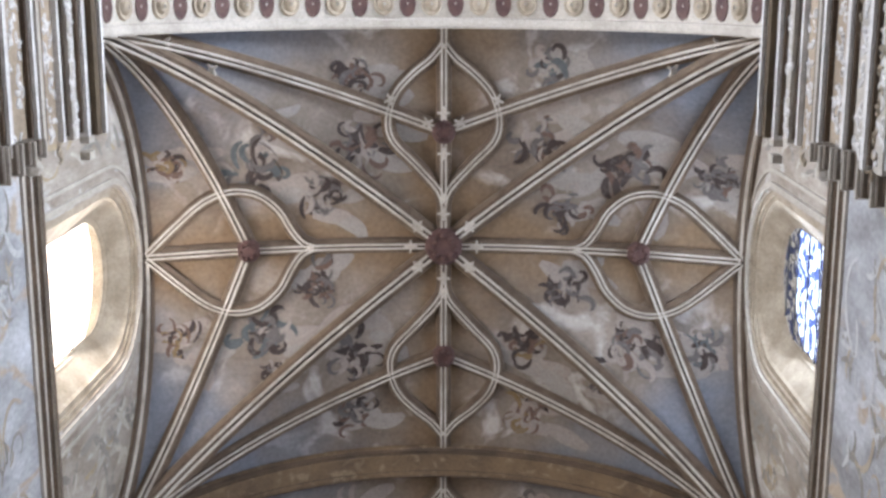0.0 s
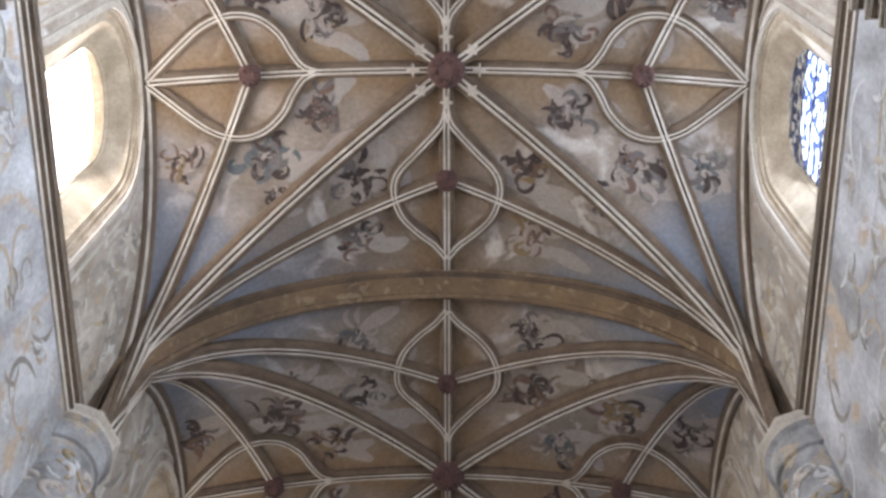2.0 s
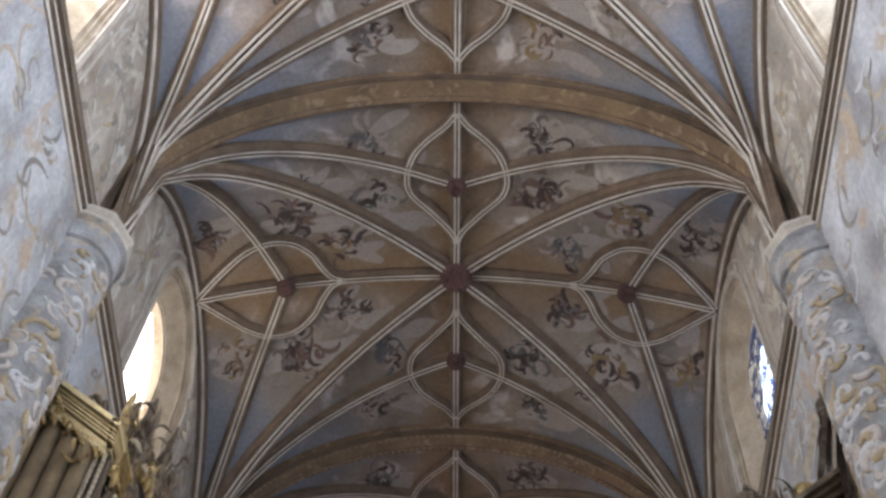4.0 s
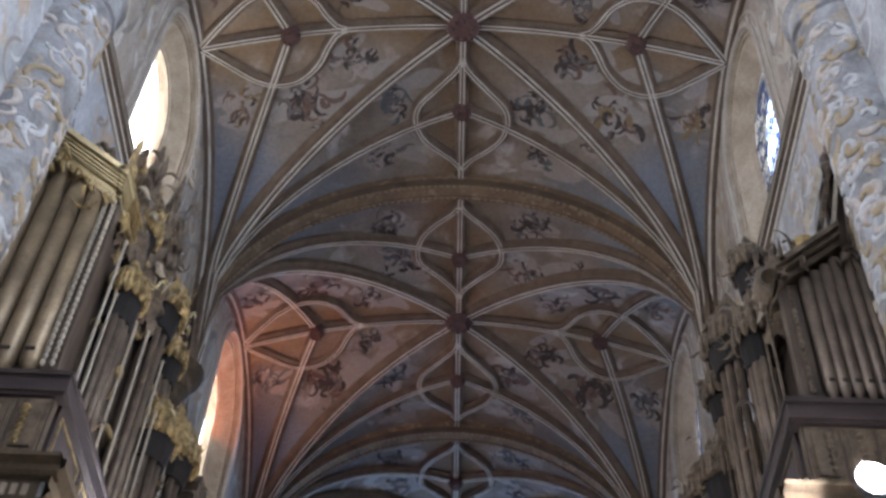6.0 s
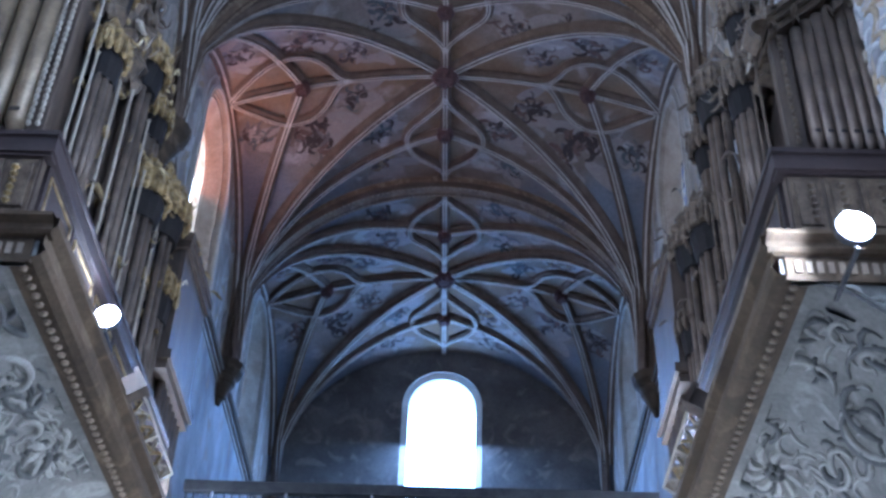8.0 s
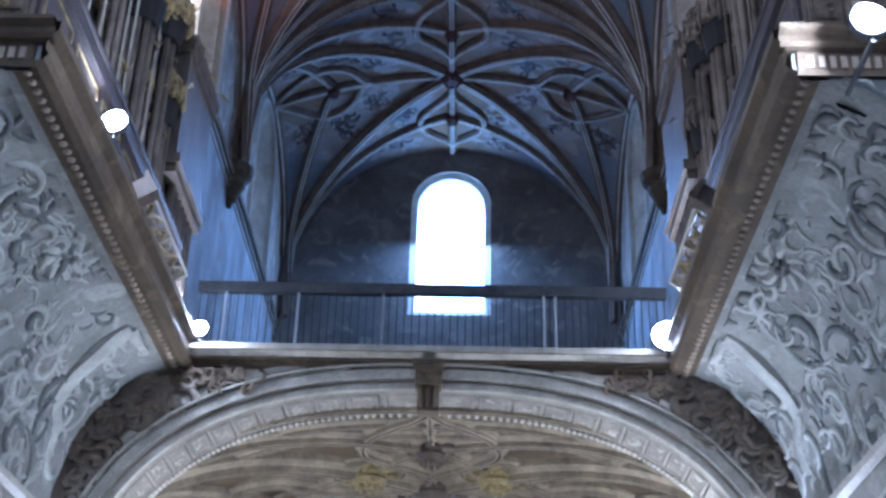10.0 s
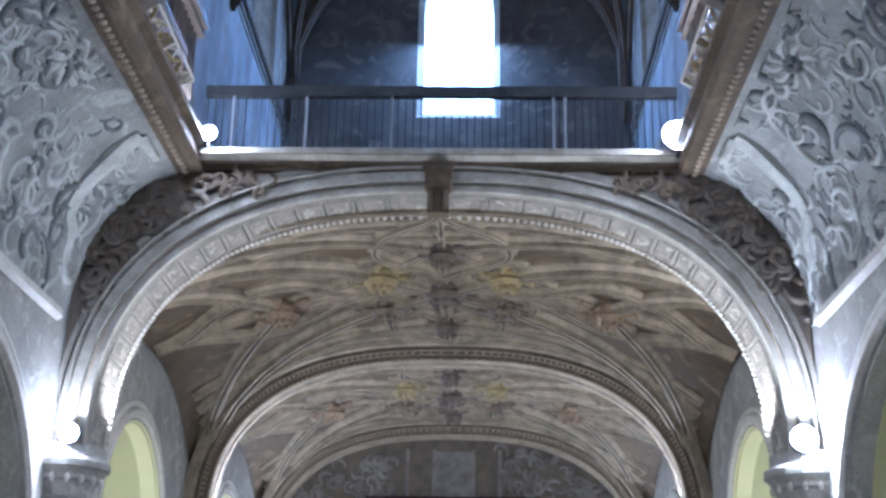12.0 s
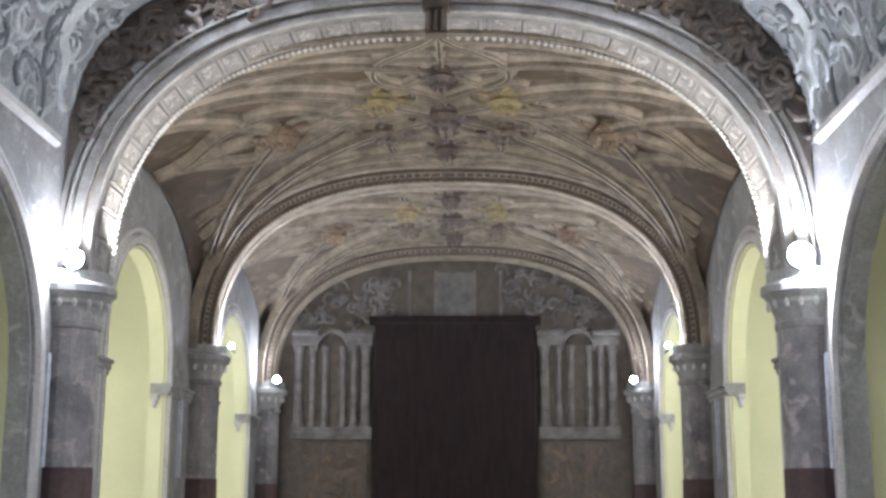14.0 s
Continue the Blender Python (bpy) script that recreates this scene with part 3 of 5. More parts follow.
LOWER = {1: (13.5, 3.3, 0, 3.3, 2.6), 2: (22.05, 2.1, 0, 4.0, 2.12), 3: (30.7, 2.1, 0, 4.0, 2.12)}
for s, side in ((-1, "west"), (1, "east")):
    for k, yc in enumerate(CENTRES):
        y0, y1 = ARCHES[k], ARCHES[k + 1]

        def at(u, w, d, s=s):
            return (s * (HALF - .02 + d), u, w)
        bm = bmesh.new()
        arch_wall(bm, at, y0, y1, CORNICE, 24.9, (yc, 1.55, 18.35, 21.55, 1.55),
                  [(0, 0), (0, .05), (.08, .05), (.08, .09), (.17, .1), (.2, .14), (.5, .38), (.54, .4), (.56, .43), (.6, .45), (.6, .5), (.1, .54), (.1, .8)], .85, 0, 1)
        wall = from_bm(f"wall_{side}_{k + 1}", bm, [M_UPPER, M_SURROUND])
        tagged(wall, "painted plaster wall under the vault with a deep round-headed window", "wall", kind="structure")
        # moulded band round the window
        bm = bmesh.new()
        for off, wd, proud in ((.1, .10, .05), (.34, .06, .03)):
            rows = []
            for u, w in arch_curve(yc, 1.55 + off, 18.1, 21.55, 1.55 + off, 24):
                c = Vector((0, u - yc, max(w - 21.55, 0)))
                c = c.normalized() if c.length else Vector((0, 1, 0))
                p = Vector(at(u, w, 0))
                rows.append([p - c * wd / 2, p - c * wd / 2 - Vector((s * proud, 0, 0)), p + c * wd / 2 - Vector((s * proud, 0, 0)), p + c * wd / 2])
            grid_faces(bm, rows)
        part("window_moulding", bm, M_STONE, wall)
        glass_pane("pane", lambda u, w, d, s=s: (s * 5.9, u, w), (yc, .97, 18.93, 21.55, .97), M_END if k == 3 else M_GLASS_W if s < 0 else M_GLASS_E, wall)
        # iron bars in the coloured glass
        for zz in (19.65, 20.3, 20.95, 21.6, 22.2) if s > 0 and k < 3 else ():
            bm = bmesh.new()
            hw = .95 if zz < 21.55 else math.sqrt(max(.95 ** 2 - (zz - 21.55) ** 2, .01))
            box(bm, s * 5.88 - .012, s * 5.88 + .012, yc - hw, yc + hw, zz - .012, zz + .012)
            part("glazing_bar", bm, M_IRON, wall)
        # rib along the wall
        bm = bmesh.new()
        pts = [(s * 5.36, yc + dy, max(vault_z(5.3, dy, *NAVE), 18.2)) for dy in [4.2 * math.sin(math.pi / 2 * i / 16) for i in range(-16, 17)]]
        rows = []
        for i, p in enumerate(pts):
            t = Vector(pts[min(i + 1, 32)]) - Vector(pts[max(i - 1, 0)])
            dn = t.normalized().cross(Vector((1, 0, 0)))
            dn = -dn if dn.z > 0 else dn
            rows.append([Vector(p) + Vector((-s * b, 0, 0)) + dn * q for b, q in ((-.1, 0), (-.06, .22), (.0, .22), (.02, .15), (.07, .12), (.08, .02), (.12, 0), (.12, -.05))])
        grid_faces(bm, rows, [0, 0, 1, 2, 1, 0, 0])
        part("wall_rib", bm, [M_RIBSIDE, M_GROOVE, M_RIB], wall)
        # sky outside the window; the last bay's windows are blind
        if k < 3:
            bm = bmesh.new()
            box(bm, s * 6.7 - .02, s * 6.7 + .02, yc - 2.6, yc + 3.4, 18.2, 27.5)
            tagged(from_bm("backdrop", bm, M_SKY if s < 0 else M_SKY_E), "bright sky outside the window", "sky", kind="structure")
        # lower wall
        bm = bmesh.new()

        def at2(u, w, d, s=s):
            return (s * (HALF + d), u, w)
        if k in LOWER:
            arch_wall(bm, at2, y0, y1, 0, 9.1, LOWER[k], [(0, 0), (0, .05), (.06, .05), (.06, .34)], .38, 2, 3 if k > 1 else 1)
            box(bm, min(s * HALF, s * (HALF + .8)), max(s * HALF, s * (HALF + .8)), y0, y1, 9.1, CORNICE)
        else:
            box(bm, min(s * HALF, s * (HALF + .8)), max(s * HALF, s * (HALF + .8)), y0, y1, 0, CORNICE)
        low = from_bm(f"wall_{side}_{k + 5}", bm, [M_WALL, M_LOW, M_LOW, M_YELLOW])
        tagged(low, "grey-blue painted plaster wall of the nave", "wall", kind="structure")
        if k in LOWER:
            yc2, half, _, spring, rise = LOWER[k]
            for o0, o1, pr in ((.04, .2, .07), (.24, .34, .04)):
                bm = bmesh.new()
                rows = []
                for i in range(-6, 31):
                    t = math.pi * (1 - max(0, min(i, 24)) / 24)
                    drop = (min(i, 0) + min(24 - i, 0)) / 6 * spring
                    rows.append([(s * (HALF - d), yc2 + (half + o) * math.cos(t), spring + drop + (rise + o) * math.sin(t)) for o, d in ((o0, 0), (o0 + .02, pr), (o1 - .02, pr), (o1, 0))])
                grid_faces(bm, rows)
                part("arch_moulding", bm, M_STONE, low)
        if k > 1:
            yc2, half = LOWER[k][:2]
            for ya, yb in ((y0 + .45, yc2 - half + .1), (yc2 + half - .1, y1 - .45)):
                bm = bmesh.new()
                for pr, z0, z1 in ((.06, 3.6, 3.68), (.1, 3.68, 3.78), (.14, 3.78, 3.84)):
                    box(bm, min(s * (HALF - pr), s * (HALF + .3)), max(s * (HALF - pr), s * (HALF + .3)), ya, yb, z0, z1)
                part("impost_moulding", bm, M_LOW, low)
            bm = bmesh.new()
            lathe(bm, (s * (HALF + .2), yc2 + half - .12, 0), [(.02, 3.36), (.05, 3.42), (.06, 3.5), (.1, 3.57), (.1, 3.62)], 12)
            part("impost_corbel", bm, M_STONE, low)
        if k in (1, 2):
            bm = bmesh.new()
            box(bm, min(s * (HALF - .07), s * HALF), max(s * (HALF - .07), s * HALF), y1 + (.25 if k == 1 else -1.3) - .95 * (k == 1), y1 + (.25 if k == 1 else -1.3) - .95 * (k == 1) + .12, 2.05, 3.62)
            part("pale_strip", bm, M_PALE, low, "narrow pale pilaster strip")
        # painted scrollwork on the first two bays' walls
        if k < 2:
            rng = random.Random(7 + k + 10 * s)
            V, F, I = [], [], []
            scrolls(rng, V, F, I, lambda u, w, s=s, y0=y0: (s * (HALF - .006 - .003 * rng.random()), y0 + .2 + u, 9.6 + w), BAY - .4, 8.0, 85, .7, (0, 0, 1, 1, 2), .13)
            painted("wall_painting", V, F, I, [M_LOW, M_PALE, M_SURROUND], low)
        # faded painting on the upper wall, either side of the window
        if k < 3:
            V, F, I = [], [], []
            rng = random.Random(207 + k + 10 * s)

            for flank in (-1, 1):
                def beside(u, w, s=s, yc=yc, flank=flank):
                    return (s * (HALF - .026 - .003 * rng.random()), yc + flank * (2.12 + min(max(u, 0), 2.0)), min(18.3 + max(w, 0), 23.8))
                for _ in range(70):
                    stroke(V, F, I, beside, rng.uniform(.05, 1.9), rng.uniform(0, 5.2), 1.57 + rng.gauss(0, .5), rng.uniform(.3, 1.1), rng.uniform(.06, .2), rng.uniform(-2.5, 2.5), rng.choice((0, 1, 2, 2)))
            painted("wall_painting", V, F, I, [M_STONE, M_OCHRE, M_LOW], wall)
        # cornice at the impost
        bm = bmesh.new()
        prof = [(0, -.36), (.05, -.36), (.05, -.26), (.1, -.2), (.1, -.13), (.15, -.08), (.19, -.08), (.19, 0), (0, .01)]
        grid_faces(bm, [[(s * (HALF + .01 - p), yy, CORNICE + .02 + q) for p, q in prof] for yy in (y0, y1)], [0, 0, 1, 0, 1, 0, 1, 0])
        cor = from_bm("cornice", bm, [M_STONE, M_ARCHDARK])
        tagged(cor, "moulded stone cornice along the nave wall", "cornice", kind="structure")

# painted half-columns that carry the transverse arches
for k, ya in enumerate(ARCHES[1:2]):
    for s in (-1, 1):
        col = thing("engaged_column", "painted half-round column with grey scrollwork on the nave wall", "column", (s * 5.5, ya, 0), "columns of the nave")
        bm = bmesh.new()
        lathe(bm, (0, 0, 0), [(.6, 0), (.6, 17.0), (.6, 17.1)], 28)
        part("shaft", bm, M_COLUMN, col, "shaft painted with pale scrolls", True)
        bm = bmesh.new()
        lathe(bm, (0, 0, 0), [(.6, 17.1), (.65, 17.13), (.65, 17.18), (.61, 17.2), (.63, 17.6), (.7, 17.68), (.66, 17.7)], 28)
        part("capital", bm, M_COLUMN, col, "moulded painted capital")
        bm = bmesh.new()
        lathe(bm, (0, 0, 0), [(.66, 17.7), (.69, 17.76), (.69, 17.84), (.74, 17.93), (.74, 18.0), (.7, 18.04)], 8)
        part("abacus", bm, M_STONE, col, "round moulded slab")
        rng = random.Random(31 + k + 2 * s)
        R = .6

        def on_shaft(u, w, d, s=s):
            t = u / R - 1.5
            return (-s * (R + d * .5) * math.cos(t), (R + d * .5) * math.sin(t), 8.5 + min(max(w, 0), 8.4))
        for q in range(3):
            bm = bmesh.new()
            for _ in range(95):
                curl_tube(bm, on_shaft, rng.uniform(0, 3 * R), rng.uniform(.1, 8.3), rng.uniform(0, 6.28), rng.uniform(.2, .6), rng.uniform(.03, .085), rng.choice((-1, 1)) * rng.uniform(2.5, 6), 8, 6)
            tagged(part("scrollwork", bm, (M_PALE, M_OCHRE, M_FLESH)[q], col, "", True), kind="stuff")
# corbels under the arch before the end bay
for s, ya in [(s, ya) for ya in ARCHES[2:4] for s in (-1, 1)]:
    bm = bmesh.new()
    lathe(bm, (s * 5.38, ya, 0), [(.05, 17.2), (.1, 17.35), (.16, 17.4), (.3, 17.75), (.34, 17.8), (.36, 17.95), (.5, 18.1), (.55, 18.3)], 16)
    tagged(from_bm("corbel", bm, M_SOTO), "turned stone corbel under the springing of the vault", "corbel", kind="structure")

# ---------------------------------------------------------------- organ tribunes


def cove(a):
    return 5.45 - 1.72 * (1 - math.cos(a)), 6.6 + 2.45 * math.sin(a)


TRI0, TRI1 = 9.9, GAL - .02
for s in (-1, 1):
    tri = thing("organ_tribune", "cantilevered organ tribune with a coved underside painted in grey scrollwork", "balcony", kind="structure")
    bm = bmesh.new()
    arc = [cove(math.pi / 2 * i / 16) for i in range(17)]
    n = 20
    grid_faces(bm, [[(s * x, TRI0 + (TRI1 - TRI0) * j / n, z) for x, z in arc] for j in range(n + 1)])
    bm.faces.new([bm.verts.new((s * x, TRI0, z)) for x, z in arc + [(3.73, 9.5), (5.45, 9.5)]])
    part("cove", bm, M_COVE, tri)
    bm = bmesh.new()
    box(bm, min(s * 3.7, s * 5.45), max(s * 3.7, s * 5.45), TRI0 - .05, TRI1, 9.3, 9.5)
    part("floor_slab", bm, M_CASE, tri)
    # moulded edge, along the nave and across the end
    prof = [(.0, 9.02), (-.1, 9.05), (-.14, 9.12), (-.1, 9.18), (-.1, 9.34), (-.2, 9.42), (-.2, 9.52), (.0, 9.54)]
    bm = bmesh.new()
    grid_faces(bm, [[(s * (3.75 + p), yy, z) for p, z in prof] for yy in (TRI0 - .1, TRI1)])
    grid_faces(bm, [[(s * xx, TRI0 + p + .0, 9.3 + (z - 9.02) * .46) for p, z in prof] for xx in (3.6, 5.45)])
    part("edge_moulding", bm, M_SOTO, tri)
    # painted border under the edge
    bm = bmesh.new()
    box(bm, min(s * 3.78, s * 5.45), max(s * 3.78, s * 5.45), TRI0 - .03, TRI0, 9.0, 9.3)
    box(bm, min(s * 3.76, s * 5.45), max(s * 3.76, s * 5.45), TRI0 - .05, TRI0, 9.0, 9.05)
    rows = []
    for i in range(4):
        x, z = cove(math.pi / 2 * (.9 + .095 * i / 3))
        rows.append([(s * (x - .002), TRI0, z - .008), (s * (x - .002), TRI1, z - .008)])
    grid_faces(bm, rows)
    part("border", bm, M_SOTO, tri)
    bm = bmesh.new()
    yy = TRI0 + .1
    while yy < TRI1:
        x, z = cove(math.pi / 2 * .95)
        lathe(bm, (s * x, yy, z - .02), [(.02, -.03), (.05, -.01), (.05, .03)], 6)
        yy += .16
    for i in range(14):
        box(bm, s * (3.9 + .11 * i) - .03, s * (3.9 + .11 * i) + .03, TRI0 - .05, TRI0 - .025, 9.1, 9.24)
    tagged(part("bead_row", bm, M_TAN, tri), kind="stuff")
    # scrollwork in low relief: long stems, curls and leaves
    rng = random.Random(55 + s)
    Lc, span = 3.4, TRI1 - TRI0 - .4

    def on_cove(u, w, d, s=s):
        t = math.pi / 2 * min(max(w / Lc, .02), 1) * .86
        x, z = cove(t)
        return (s * (x - d * .85 * math.cos(t)), TRI0 + .32 + min(max(u, 0), span), z - d * .85 * math.sin(t))
    for q in range(3):
        bm = bmesh.new()
        for _ in range(34):
            u, w, t = rng.uniform(0, span), rng.uniform(.1, Lc - .1), rng.uniform(0, 6.28)
            c = rng.choice((-1, 1))
            size = rng.uniform(.6, 1.5)
            curl_tube(bm, on_cove, u, w, t, size, .045 + .035 * rng.random(), c * rng.uniform(2.5, 5.5), 10, 6)
            for _k in range(2):
                curl_tube(bm, on_cove, u + rng.uniform(-.3, .3), w + rng.uniform(-.3, .3), t + rng.uniform(-1.6, 1.6), rng.uniform(.25, .5), .04, -c * rng.uniform(1, 4), 6, 5)
        tagged(part("scrollwork", bm, (M_SCROLL, M_SHADE, M_SCROLL)[q], tri, "", True), kind="stuff")
    def on_end(u, w, d, s=s):
        x = 5.42 - min(max(u, 0), 1.6)
        low = cove(math.acos(1 - (5.45 - x) / 1.72))[1] + .06
        return (s * x, TRI0 - d, min(max(9.0 - w, low), 9.0))
    bm = bmesh.new()
    for _ in range(34):
        u = rng.uniform(0, 1.5)
        w = rng.uniform(.1, 1.0) * (2.3 * (1 - u / 1.7) ** 1.4 + .1)
        curl_tube(bm, on_end, u, w, rng.uniform(0, 6.28), rng.uniform(.3, .7), rng.uniform(.03, .05), rng.choice((-1, 1)) * rng.uniform(2.5, 5.5), 8, 6)
    tagged(part("scrollwork", bm, M_SCROLL, tri, "", True), kind="stuff")
    # a pale rosette and a long scroll panel on each cove
    bm = bmesh.new()
    for q in range(9):
        t = 2 * math.pi * q / 9
        curl_tube(bm, on_cove, 3.3 + .2 * math.cos(t), 2.95 + .2 * math.sin(t), t, .36, .09, 2.2, 6, 6)
    for u0, w0, u1, w1, wd in ((5.7, 3.3, 5.95, 1.5, .36), (5.95, 1.5, 6.6, .8, .26), (5.7, 3.3, 6.5, 3.35, .2)):
        rows = []
        du, dw = u1 - u0, w1 - w0
        ln = math.hypot(du, dw)
        nx, ny = -dw / ln * wd / 2, du / ln * wd / 2
        for i in range(11):
            f = i / 10
            lift = .05 + .07 * math.sin(3.5 * f) ** 2
            rows.append([on_cove(u0 + du * f + nx * e, w0 + dw * f + ny * e, lift * k) for e, k in ((-1, 0), (-.96, 1), (0, 1.25), (.96, 1), (1, 0))])
        grid_faces(bm, rows)
    part("rosette", bm, M_SCROLL, tri, "pale rosette and unrolled ribbon")
    bm = bmesh.new()
    for q in range(5):
        curl_tube(bm, on_cove, 3.3 + .04 * math.cos(q * 1.26), 2.95 + .04 * math.sin(q * 1.26), q * 1.26, .12, .1, 1.5, 5, 6)
    part("rosette_heart", bm, M_SHADE, tri, "dark heart of the rosette")
    # base moulding on the wall
    bm = bmesh.new()
    sweep(bm, [(s * 5.40, TRI0, 6.62), (s * 5.40, TRI1 - .55, 6.62)], [(-.08, -.06), (-.08, .04), (0, .1), (.08, .04), (.08, -.06)])
    part("base_moulding", bm, M_STONE, tri)


def organ(s, golden, drop=0.0):
    """An organ case on its tribune: a flank across the tribune under a raking cornice, and a long front of towers."""
    ob = thing("organ", "large gilded organ case with tin pipes and crowned towers" if golden else "large dark wooden organ case with tin pipes and a broken pediment", "organ", (0, 0, 9.5), "organs")
    trim = M_GOLD if golden else M_GILT_DULL
    rng = random.Random(70 + s)
    A = Vector((5.43, 9.98, 0))
    L = 1.34
    top0, rake, thick = (15.36, .874, .48) if golden else (14.02, .9, .3)

    def at(u, d, z):
        """u from the wall towards the nave, d out of the flank, z above the floor."""
        return (s * (A.x - u), A.y - d, z - 9.5)

    def slope(u):
        return top0 - rake * u

    def fbox(bm, u0, u1, d0, d1, z0, z1, z2=None, z3=None):
        """A box on the flank; z2 and z3 are its heights at the u1 end."""
        z2, z3 = (z0 if z2 is None else z2), (z1 if z3 is None else z3)
        v = [bm.verts.new(at(u, d, z)) for lo in (0, 1) for u, d, z in ((u0, d0, (z0, z1)[lo]), (u1, d0, (z2, z3)[lo]), (u1, d1, (z2, z3)[lo]), (u0, d1, (z0, z1)[lo]))]
        for q in ((0, 3, 2, 1), (4, 5, 6, 7), (0, 1, 5, 4), (1, 2, 6, 5), (2, 3, 7, 6), (3, 0, 4, 7)):
            bm.faces.new([v[i] for i in q])

    def sbox(bm, x0, x1, y0, y1, z0, z1):
        box(bm, min(s * x0, s * x1), max(s * x0, s * x1), y0, y1, z0 - 9.5, z1 - 9.5)

    def turned(bm, p, prof, n=10, mi=0):
        lathe(bm, p, prof, n, mi=mi)

    def leafy(name, x, y, z, size, mat, parent, turns=3.5):
        """A curled acanthus leaf, thick in the middle."""
        a, c = rng.uniform(0, 6.28), rng.choice((-1, 1)) * rng.uniform(.6, 1.3) * turns
        dx = rng.uniform(-.04, .04)
        rows = []
        for w in range(8):
            r = .13 * size * math.sin(math.pi * (.12 + .84 * w / 7))
            rows.append([(s * (x - r * .6 * math.cos(t) + dx * w), y + r * math.sin(t) * .8, z + r * math.sin(t) * .8 + r * .5 * math.cos(t)) for t in [math.pi * 2 * h / 6 for h in range(6)]])
            y, z = y + math.cos(a) * size / 7, z + math.sin(a) * size / 7
            a += c / 7
        bm = bmesh.new()
        grid_faces(bm, rows, closed=True)
        return part(name, bm, mat, parent, "", True)
    front_top = slope(L) - thick
    # body and the gable behind the raking cornice
    bm = bmesh.new()
    sbox(bm, 5.43, 4.2, 9.98, 16.6, 9.5, front_top)
    part("case", bm, M_CASE, ob)
    bm = bmesh.new()
    fbox(bm, 0, L, -.5, .0, front_top, slope(0) - .1, front_top, slope(L) - .1)
    part("gable", bm, M_CASE, ob)
    # pedestal with panels, and the beam that turns along the front
    bm = bmesh.new()
    fbox(bm, 0, 1.5, 0, .12, 9.52, 10.42)
    part("pedestal", bm, M_CASE, ob)
    bm = bmesh.new()
    fbox(bm, 0, 1.62, 0, .2, 10.42, 10.68)
    fbox(bm, 0, 1.64, 0, .23, 10.63, 10.69)
    fbox(bm, 0, 1.59, 0, .17, 10.38, 10.43)
    part("flank_beam", bm, M_BEAM, ob, "dark wooden beam")
    bm = bmesh.new()
    sbox(bm, 3.82, 4.3, 9.98, 16.6, 10.42, 10.68)
    sbox(bm, 3.79, 4.3, 9.98, 16.6, 10.63, 10.69)
    part("front_beam", bm, M_BEAM, ob, "dark wooden beam")
    for q in range(4):
        bm = bmesh.new()
        u = .04 + q * .37
        fbox(bm, u, u + .33, .12, .15, 9.6, 10.34)
        fbox(bm, u + .05, u + .28, .15, .18, 9.68, 10.26)
        panel = part("flank_panel", bm, M_GILT_DULL, ob)
        bm = bmesh.new()
        for w in range(6):
            turned(bm, at(u + .165 - .05 * (q % 2), .19, 9.74 + w * .09), [(.015, -.04), (.05, 0), (.015, .04)], 6)
        tagged(part("bead_string", bm, trim, panel), kind="stuff")
    for q in range(6):
        y = 10.02 + q * 1.09
        bm = bmesh.new()
        sbox(bm, 3.9, 4.3, y, y + 1.05, 9.52, 10.42)
        panel = part("front_panel", bm, M_BEAM, ob)
        bm = bmesh.new()
        for y0, y1, z0, z1 in ((.08, .97, 9.6, 9.63), (.08, .97, 10.3, 10.33), (.08, .11, 9.63, 10.3), (.94, .97, 9.63, 10.3)):
            sbox(bm, 3.88, 3.91, y + y0, y + y1, z0, z1)
        part("panel_fillet", bm, trim, panel)
    # pipes of the flank
    n, rp = (4, .13) if golden else (7, .075)
    for q in range(n):
        u = .22 + q * (L - .5) / (n - 1)
        top = slope(u) - thick - .1
        bm = bmesh.new()
        turned(bm, at(u, .1, 9.5), [(rp * .35, 1.2), (rp * .95, 1.42), (rp, top - 9.5), (rp * .9, top - 9.5)], 18)
        p = part("pipe", bm, M_PIPE if golden else M_PIPE_DARK, ob, "", True)
        bm = bmesh.new()
        fbox(bm, u - rp * .45, u + rp * .45, .1 + rp * .97, .1 + rp * 1.03, 10.98, 11.03)
        part("mouth", bm, M_DARK, p)
    # carved veil hanging under the cornice
    for q in range(16 if golden else 12):
        u0 = rng.uniform(.12, L - .12)
        leafy("carved_leaf", A.x - u0, A.y - .27, slope(u0) - thick - 9.5 - rng.uniform(.02, .42), rng.uniform(.22, .36), trim, ob, 4.5)
    # posts with strings of turned beads
    for u in (.06, L - .05):
        bm = bmesh.new()
        h = slope(u) - thick - 9.5
        fbox(bm, u - .1, u + .1, 0, .12, 10.69, h + 9.5)
        post = part("corner_post", bm, M_CASE, ob)
        for du in (-.055, .05) if golden else (.0,):
            bm = bmesh.new()
            z = 10.85
            while z < h + 9.4:
                turned(bm, at(u + du, .17, z), [(.01, -.045), (.032, -.01), (.032, .015), (.01, .045)], 6)
                z += .1
            tagged(part("bead_string", bm, M_BEAD if golden else trim, post), kind="stuff")
    # raking cornice of thin bright fillets, turned along the front
    cuts = ((0, .1, .36), (.13, .17, .31), (.195, .225, .29), (.25, .28, .27), (.305, .33, .25), (.35, .44, .2)) if golden else ((0, .09, .36), (.12, .18, .3), (.2, .3, .22))
